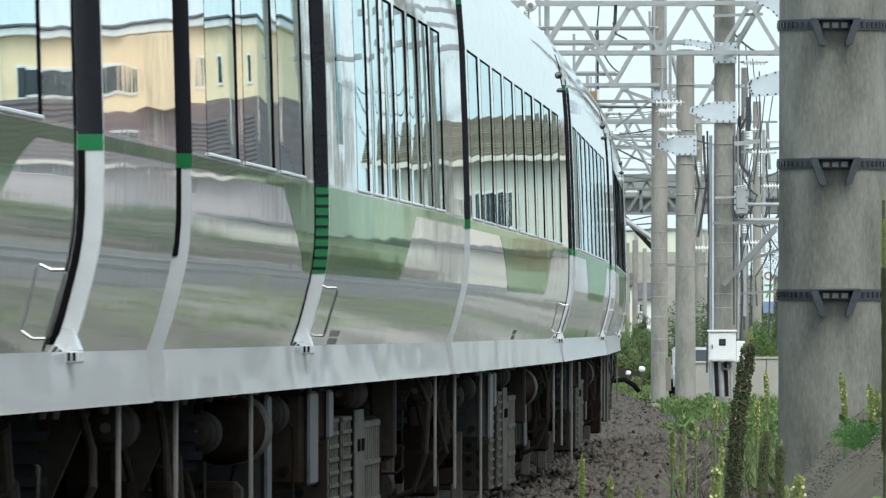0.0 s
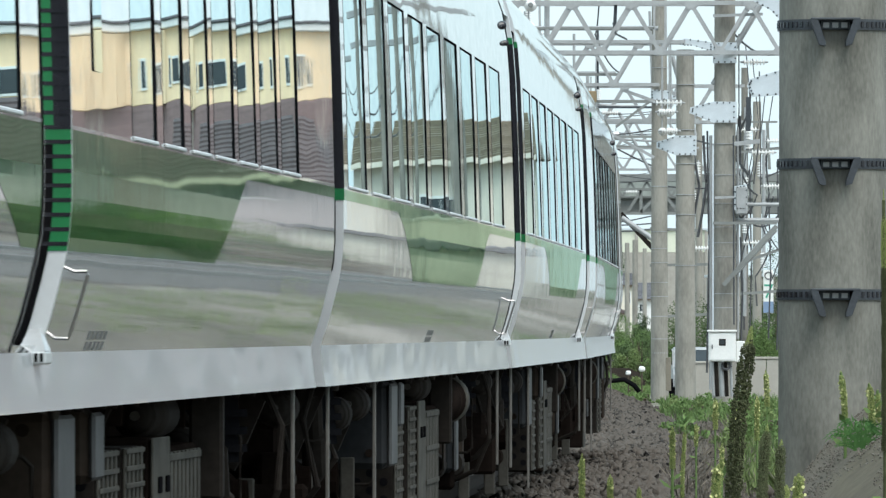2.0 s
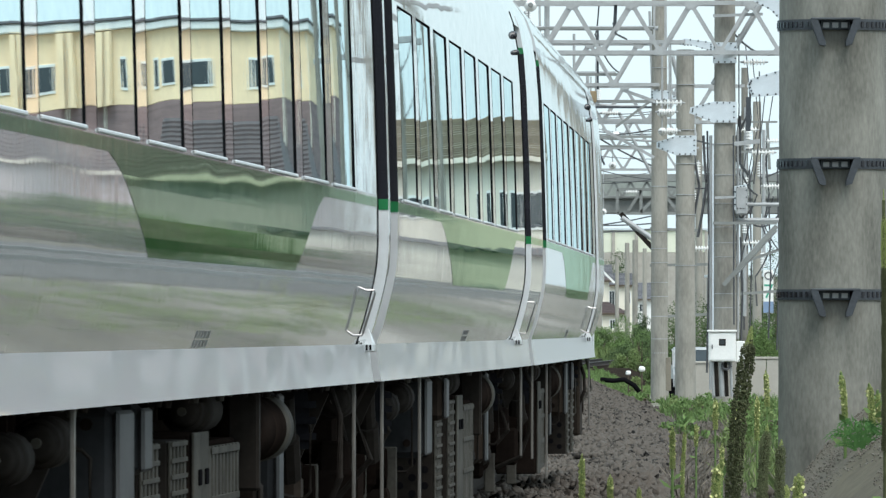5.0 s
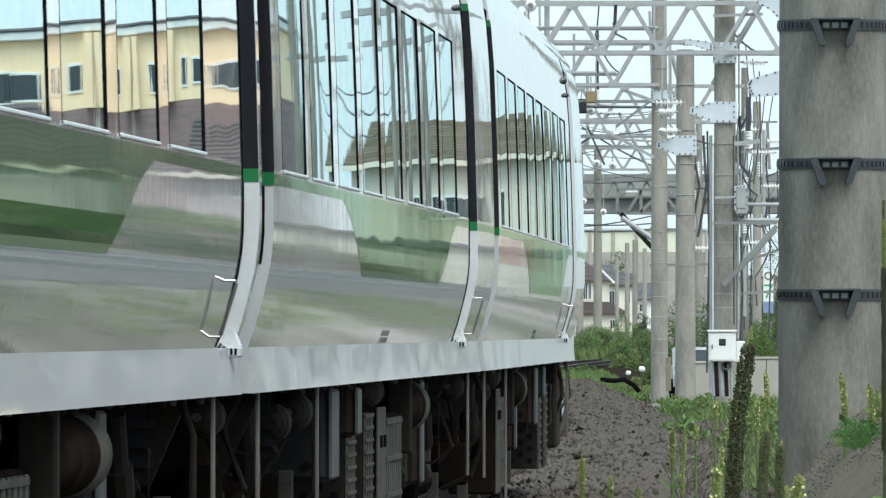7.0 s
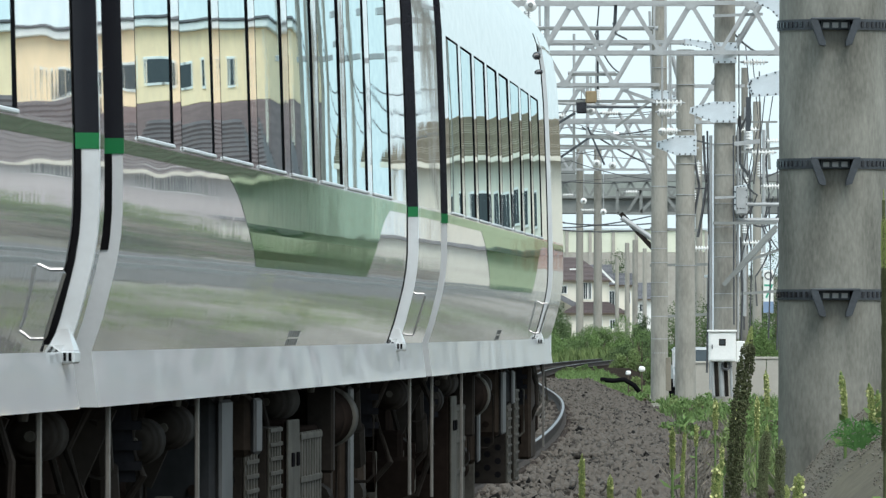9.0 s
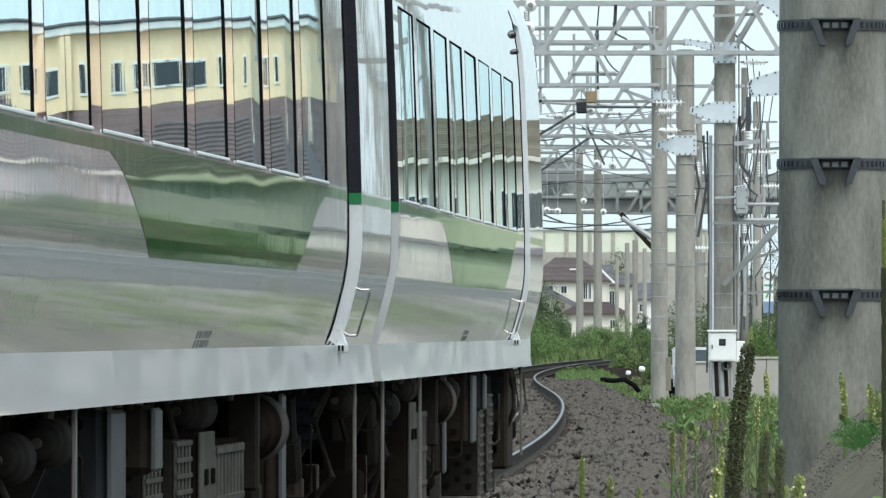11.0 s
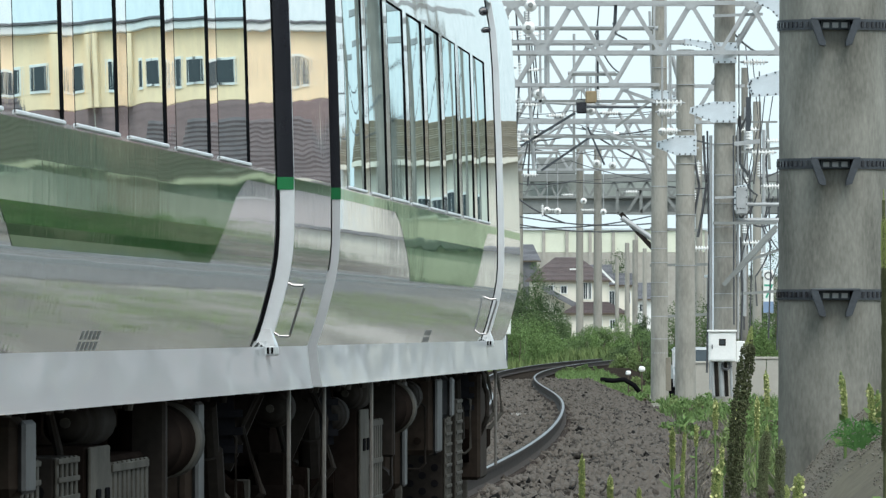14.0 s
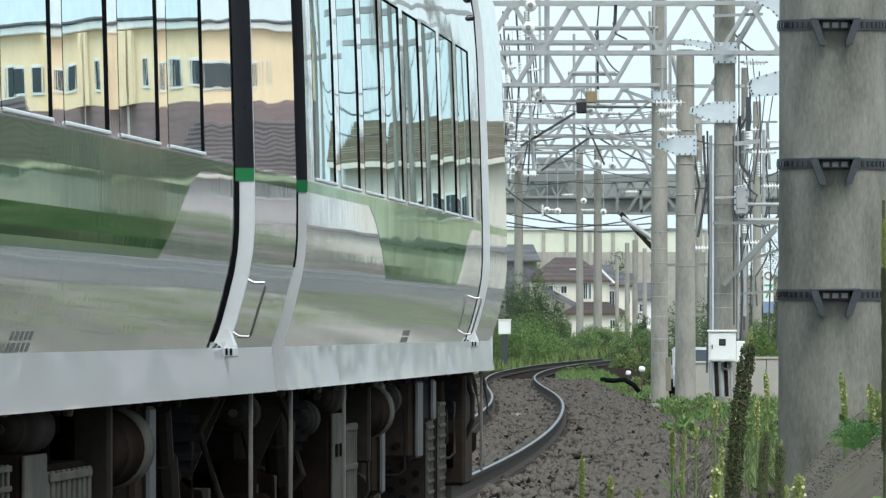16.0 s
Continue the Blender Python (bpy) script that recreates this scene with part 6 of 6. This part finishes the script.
def leaf_cloud(n, rng, blobs, size, tilt=1.2):
    """Leaves near the skins of many uneven blobs (x, y, z, r)."""
    b = np.array(blobs)
    pick = rng.integers(0, len(b), n)
    v = rng.normal(size=(n, 3))
    v /= np.linalg.norm(v, axis=1)[:, None]
    pos = b[pick, :3] + v * (b[pick, 3] * rng.uniform(0.55, 1.08, n))[:, None]
    s = rng.uniform(0.6, 1.4, n)[:, None] * size
    return scatter_mesh(placed(turns(n, rng, tilt), np.repeat(s, 3, 1), pos), LEAF_V, LEAF_F)


def shrub(x, y, w, h, seed, leaves=1500, size=0.16, mat=None, z0=None, label="leafy green shrub beside the line", dp=None):
    rng = np.random.default_rng(seed)
    z0 = ground_z(x, y) if z0 is None else z0
    ob = thing("shrub", label, "shrub", pose(x, y, z0), group="shrubs along the line")
    blobs = []
    for _ in range(max(7, int(w * 4))):
        bx, by = rng.uniform(-w / 2, w / 2), rng.uniform(-(dp or w) / 2, (dp or w) / 2)
        top = h * (1 - 0.55 * (2 * bx / w) ** 2) * rng.uniform(0.85, 1.25)
        r = rng.uniform(0.16, 0.3) * min(h, w)
        for z in np.arange(r * 0.5, max(top - r, r * 0.6), r * 1.1):
            blobs.append((bx + rng.normal(0, 0.1), by, z, r))
    mesh_part("foliage", leaf_cloud(leaves, rng, blobs, size), mat or LEAF, ob)
    bm = bmesh.new()
    for _ in range(5):
        a = rng.uniform(-w / 4, w / 4)
        tube(bm, (a * 0.4, 0, -0.1), (a, rng.uniform(-0.3, 0.3), h * 0.6), 0.035, 0.012, 6)
    part("stem", bm, BARK, ob)
    return ob


# behind the bend of the track
k = 0
for px, top, w, d, mat in [(900, 490, 1.6, 405, DARKLEAF), (925, 474, 1.5, 408, DARKLEAF), (945, 494, 1.4, 406, LEAF), (968, 512, 1.4, 405, DARKLEAF), (990, 534, 1.3, 404, LEAF), (900, 550, 1.8, 395, LEAF), (930, 540, 1.8, 395, LEAF), (955, 545, 1.8, 390, WEED), (985, 548, 1.8, 395, LEAF), (1010, 560, 2.6, 402, LEAF), (1035, 575, 2.4, 400, WEED),
                           (1065, 580, 2.4, 410, LEAF), (1095, 588, 2.4, 410, WEED), (1125, 592, 2.0, 405, WEED), (1150, 585, 2.0, 410, LEAF), (915, 575, 2.2, 380, WEED), (960, 580, 2.5, 378, WEED),
                           (1000, 592, 2.6, 382, LEAF), (1045, 598, 2.6, 390, WEED), (1095, 602, 2.4, 395, WEED), (1085, 452, 3.4, 1060, DARKLEAF), (1100, 458, 3.0, 1065, DARKLEAF), (1330, 470, 1.4, 420, DARKLEAF), (1352, 455, 1.4, 425, DARKLEAF), (1378, 465, 1.4, 424, DARKLEAF), (1225, 530, 0.9, 420, DARKLEAF), (1142, 560, 0.9, 425, DARKLEAF), (1240, 545, 2.0, 300, LEAF),
                           (1345, 565, 1.4, 280, WEED), (1370, 555, 1.6, 290, LEAF), (1195, 560, 1.6, 330, LEAF), (1135, 575, 1.8, 360, LEAF), (1180, 600, 1.4, 300, WEED), (880, 560, 2.4, 395, LEAF),
                           (850, 530, 3.0, 400, LEAF), (800, 545, 3.0, 410, LEAF), (1560, 560, 2.0, 280, LEAF), (1600, 540, 2.5, 280, LEAF), (1130, 622, 1.8, 330, GRASS), (1165, 640, 1.6, 300, GRASS)]:
    k += 1
    p = at(px, top, d)
    shrub(p.x, d, w, (p.z + 0.65) * ((1.0 if px < 985 or px > 1170 else 0.86) + 0.12 * math.sin(k * 2.1)), 40 + k, (10000 if k < 21 else 6500) if d < 600 else 5000, 0.06 if d < 600 else 0.16, mat)
# the bank of bushes that the train mirrors
for i in range(26):
    y = 118 + i * 7.0
    x = 0.056 * y + 9.5 + 1.8 * math.sin(i * 1.7)
    shrub(x, y, 5.0, 1.6 + 0.5 * math.sin(i * 2.3), 100 + i, 1500, 0.3, (DRY, LEAF)[i % 2], label="dense green and straw-coloured bush on the far bank", dp=6.0)


for i in range(13):
    shrub(27.5 + i * 2.8, 234 + 6 * math.sin(i * 2.1), 5.6, 3.6 + 0.4 * math.sin(i * 1.3), 140 + i, 3500, 0.34, (GRASS, LEAF)[i % 2], label="green hedge bush on the far bank", dp=5.0)


def blades(name, n, seed, where, h0, h1, mat, label, wide=0.012, lean=0.35):
    """Many narrow blades in one mesh; where(rng, n) gives their x and y."""
    rng = np.random.default_rng(seed)
    x, y = where(rng, n)
    z = np.array([ground_z(a, b) for a, b in zip(x, y)])
    v = np.array([(-1, 0, 0), (1, 0, 0), (0.7, 0.1, 0.55), (0.0, 0.3, 1.0), (-0.7, 0.1, 0.55)])
    hh = rng.uniform(h0, h1, n)
    s = np.c_[np.full(n, wide) * rng.uniform(0.6, 1.4, n), hh * 0.8, hh]
    me = scatter_mesh(placed(turns(n, rng, lean), s, np.c_[x, y, z - 0.02]), v, [(0, 1, 2, 3, 4)])
    tagged(mesh_part(name, me, mat), label, "grass", kind="stuff")


def region(px0, px1, d0, d1):
    def where(rng, n):
        y = rng.uniform(d0, d1, n)
        return (rng.uniform(px0, px1, n) - 784) * y / 16975, y
    return where


blades("weed_patch", 3800, 3, region(1175, 1420, 180, 225), 0.1, 0.4, WEED, "lush bright green weeds below the poles", 0.025, 0.6)
blades("weed_patch_near", 1300, 4, region(1290, 1420, 95, 180), 0.12, 0.45, GRASS, "tall green and yellowish grass by the pole", 0.014, 0.6)
for i, (px, py, d, w, h) in enumerate(((1192, 735, 190, 0.5, 0.5), (1212, 742, 185, 0.6, 0.45), (1235, 735, 190, 0.6, 0.5), (1262, 740, 188, 0.6, 0.45), (1290, 745, 185, 0.6, 0.5), (1320, 740, 190, 0.6, 0.6),
                                       (1345, 765, 160, 0.5, 0.55), (1365, 780, 150, 0.5, 0.6), (1330, 790, 140, 0.4, 0.5), (1300, 800, 135, 0.4, 0.4), (1385, 800, 135, 0.4, 0.5), (1205, 800, 125, 0.3, 0.35), (1010, 676, 290, 0.9, 0.2), (1040, 668, 300, 0.9, 0.2),
                                       (1150, 690, 240, 0.5, 0.3), (1120, 676, 262, 0.6, 0.25), (1140, 700, 232, 0.4, 0.2))):
    p = at(px, py, d)
    shrub(p.x, d, w, h, 300 + i, 900, 0.055, WEED if i % 3 else GRASS, label="low bright green weed clump", dp=w * 1.5)
blades("dry_grass", 5000, 5, region(1190, 1420, 75, 190), 0.06, 0.32, DRY, "dry grey-brown stalks and grass", 0.0035, 1.0)
blades("verge_grass", 800, 9, lambda rng, n: (lambda y: (rng.uniform(0.047 * y + 0.2, 0.052 * y + 1.6), y))(rng.uniform(50, 140, n)), 0.12, 0.32, GRASS, "rough green verge grass beside the side road", 0.03, 0.7)
blades("trackside_grass", 7000, 6, region(985, 1150, 250, 292), 0.05, 0.17, WEED, "short green grass beside the track", 0.03)
blades("far_grass", 9000, 7, region(860, 1160, 372, 430), 0.25, 0.75, GRASS, "long yellow-green grass behind the track", 0.035)
blades("bank_grass", 500, 8, lambda rng, n: (rng.uniform(1.2, 2.6, n), rng.uniform(30, 46, n)), 0.015, 0.05, DRY, "short dry grass on the bank", 0.002, 1.0)


OCTA_V = np.array([(1, 0, 0), (-1, 0, 0), (0, 1, 0), (0, -1, 0), (0, 0, 1), (0, 0, -1)], float)
OCTA_F = [(0, 2, 4), (2, 1, 4), (1, 3, 4), (3, 0, 4), (2, 0, 5), (1, 2, 5), (3, 1, 5), (0, 3, 5)]
PETAL_V = np.array([(math.cos(a), math.sin(a), 0.2) for a in np.linspace(0, 2 * math.pi, 5, endpoint=False)])


def spike(pts, r, seed, flowers, top):
    """Seed capsules, buds and petals crowded round a stalk; returns three meshes."""
    rng = np.random.default_rng(seed)
    pts = np.array([tuple(p) for p in pts])
    total = np.linalg.norm(np.diff(pts, axis=0), axis=1).sum()
    n = max(200, int(total / r * 190))
    f = np.sort(rng.random(n))
    g = f * (len(pts) - 1)
    j = np.minimum(g.astype(int), len(pts) - 2)
    c = pts[j] + (pts[j + 1] - pts[j]) * (g - j)[:, None]
    rr = r * np.where(f < 0.82, 1.0, np.maximum(0.12, 1 - (f - 0.82) / 0.19)) * (1 + 0.12 * np.sin(f * 60))
    a = rng.uniform(0, 2 * math.pi, n)
    q = c + np.c_[np.cos(a), np.sin(a), rng.uniform(-0.3, 0.5, n)] * (rr * rng.uniform(0.55, 0.95, n))[:, None]
    s = np.repeat((r * rng.uniform(0.09, 0.16, n) * np.clip(rr / r, 0.45, 1))[:, None], 3, 1)
    m = placed(turns(n, rng), s, q)
    tip = f > 1 - top
    fl = (rng.random(n) < flowers * 0.08) & (f > 0.15)
    mf = placed(turns(n, rng), s * 2.6, c + (q - c) * 1.2)
    return [scatter_mesh(x, v, fc) if len(x) else None for x, v, fc in ((m[~tip], OCTA_V, OCTA_F), (m[tip], OCTA_V, OCTA_F), (mf[fl], PETAL_V, [(0, 1, 2, 3, 4)]))]


def mullein(px, ytop, ylow, d, w, lean=0.0, dark=True, flowers=0.05, top=0.15, leaves=0, seed_mat=None):
    """A tall flower spike; ylow is where the spike gives way to the bare stalk."""
    k = d / 16975
    tip = at(px, ytop, d)
    low = at(px + lean, ylow, d)
    gz = ground_z(low.x, d)
    ob = thing("mullein", "dark brown mullein seed spike" if dark else "green mullein spike with pale yellow flowers", "plant", pose(low.x, d, gz), group="mulleins in the foreground")
    o = Vector((low.x, d, gz))
    bend = tip.lerp(low, 0.5) + Vector((lean * k * 0.18, 0, 0))
    pts = [low - o, bend - o, tip - o]
    seeds, buds, petals = spike(pts, w * k / 2, int(px * 3 + ytop), flowers, top)
    for name, me, mat, words in (("seed_mass", seeds, seed_mat or (SPIKE if dark else BUD), ""), ("bud_mass", buds, BUD, "pale green buds"), ("flower_mass", petals, PETAL, "pale yellow flowers")):
        if me is not None:
            tagged(mesh_part(name, me, mat, ob, words), kind="stuff")
    bm = bmesh.new()
    pipe(bm, [(0, 0, -0.03), (low.x - o.x, 0, (low.z - gz) * 0.6), low - o, bend - o, (tip - o) * 0.98], max(0.006, w * k * 0.13), 6)
    part("stalk", bm, SPIKE if dark else WEED, ob)
    n = 8 + leaves
    g = np.random.default_rng(int(px))
    pos = np.zeros((n, 3))
    pos[:, 2] = g.uniform(0.02, max(0.1, low.z - gz), n)
    s = np.repeat(g.uniform(0.03, 0.08, n)[:, None], 3, 1)
    s[:, 0] *= 0.5
    tagged(mesh_part("leaf_mass", scatter_mesh(placed(turns(n, g, 1.3), s, pos), LEAF_V, LEAF_F), WEED, ob), kind="stuff")


mullein(1330, 578, 900, 26, 33, -34, True, 0.0, 0.1)
mullein(1358, 752, 900, 27, 21, -10, True, 0.0, 0.08, 0, GREENSPIKE)
mullein(1383, 778, 900, 27, 19, -4, True, 0.0, 0.1, 0, GREENSPIKE)
mullein(1271, 822, 900, 27, 20, -4, False, 0.35, 0.9)
mullein(1278, 785, 850, 34, 9, -1, False, 0.5, 0.9)
mullein(1414, 838, 900, 28, 20, -2, False, 0.5, 0.9)
mullein(1392, 858, 900, 29, 14, -2, False, 0.2, 0.9)
mullein(1488, 656, 745, 36.5, 12, 8, False, 0.4, 0.7)
mullein(1538, 678, 752, 36.5, 14, 6, False, 0.4, 0.7)
mullein(1553, 690, 760, 36.8, 10, 2, False, 0.3, 0.7)
mullein(1030, 803, 900, 40, 12, 0, False, 0.15, 0.4)
mullein(1080, 840, 900, 40, 12, 0, False, 0.4, 0.8)
mullein(1131, 862, 900, 40, 9, 0, False, 0.1, 0.8)
mullein(1190, 755, 830, 40, 11, 0, False, 0.3, 0.5, 14)
mullein(1213, 752, 880, 45, 8, -6, False, 0.05, 0.3, 20)
mullein(1232, 750, 790, 60, 8, 0, False, 0.3, 0.7)
mullein(1355, 655, 720, 60, 10, 3, False, 0.3, 0.7)
mullein(1266, 705, 760, 60, 10, 0, False, 0.5, 0.7)
mullein(1300, 715, 780, 62, 9, 0, False, 0.4, 0.7)
mullein(1340, 700, 780, 60, 9, 0, False, 0.5, 0.7)
mullein(1564, 335, 800, 30, 12, 2, True, 0.0, 0.3)


def fern():
    p = at(1520, 796, 36.2)
    ob = thing("fern", "bright green leafy weed at the foot of the pole", "plant", Matrix.Translation(p))
    rng = random.Random(4)
    for i in range(20):
        a = -1.5 + 3.0 * i / 19 + rng.uniform(-0.1, 0.1)
        ln = rng.uniform(0.08, 0.15)
        out = Vector((math.sin(a), rng.uniform(-0.3, 0.1), 0)) * ln
        rise = 0.02 + 0.75 * ln * math.cos(a)
        bm = bmesh.new()
        n = 9
        for j in range(n):
            f = (j + 0.5) / n
            c = out * f + Vector((0, 0, rise * math.sin(f * 2.4)))
            g = out * (f + 0.14) + Vector((0, 0, rise * math.sin((f + 0.14) * 2.4)))
            t = (g - c).normalized()
            for side in (-1, 1):
                e = t.cross(Vector((0, 1, 0.2))).normalized() * side * ln * 0.2 * (1 - 0.75 * f)
                bm.faces.new([bm.verts.new(v) for v in (c, c + e * 0.5 + t * ln * 0.1, c + e + t * ln * 0.2, c + e * 0.6)])
        part("frond", bm, FERN, ob)


fern()


# cable trough ends beside the bend
def cable_litter():
    d = 255
    k = d / 16975
    for px, py, s in ((1112, 660, 0.07), (1136, 653, 0.085)):
        p = at(px, py, d)
        ob = thing("marker_cap", "small white plastic marker on a stake", "marker", Matrix.Translation(p))
        bm = bmesh.new()
        box(bm, -s, s, -s, s, -s * 0.9, s * 0.8, s * 0.45)
        part("cap", bm, WHITE, ob)
        bm = bmesh.new()
        tube(bm, (0, 0, 0), (0, 0, -(p.z + 0.75)), 0.02, 0.02, 6)
        part("stake", bm, BARK, ob, "thin dark wooden stake")
    ps = [at(x, y, d) for x, y in ((1062, 672), (1085, 674), (1105, 672), (1122, 682), (1132, 694))]
    base = ps[0].copy()
    bm = bmesh.new()
    pipe(bm, [p - base for p in ps], 0.065, 8)
    tagged(part("cable_pipe", bm, RUBBER, m=Matrix.Translation(base), smooth=True), "thick black cable pipe lying in the grass", "pipe")
    bm = boxed(-0.06, 0.06, -0.05, 0.05, 0, 0.75, 0.01)
    p = at(1183, 692, 215)
    tagged(part("boundary_stake", bm, DRY, m=Matrix.Translation(p)), "short wooden boundary stake in the grass", "stake")


cable_litter()


# white kiosk by the tall shrubs
p = at(893, 592, 375)
ob = thing("equipment_kiosk", "small white steel kiosk among the shrubs", "cabinet", pose(p.x, 375, ground_z(p.x, 375)))
hh = p.z - ob.matrix_basis.translation.z
part("base", boxed(-0.12, 0.12, -0.1, 0.1, -0.05, hh, 0.01), DARKSTEEL, ob)
part("case", boxed(-0.24, 0.24, -0.15, 0.15, hh + 0.002, hh + 0.55, 0.02), WHITE, ob)
part("lid", boxed(-0.27, 0.27, -0.18, 0.18, hh + 0.553, hh + 0.59, 0.008), WHITE, ob)
motions()
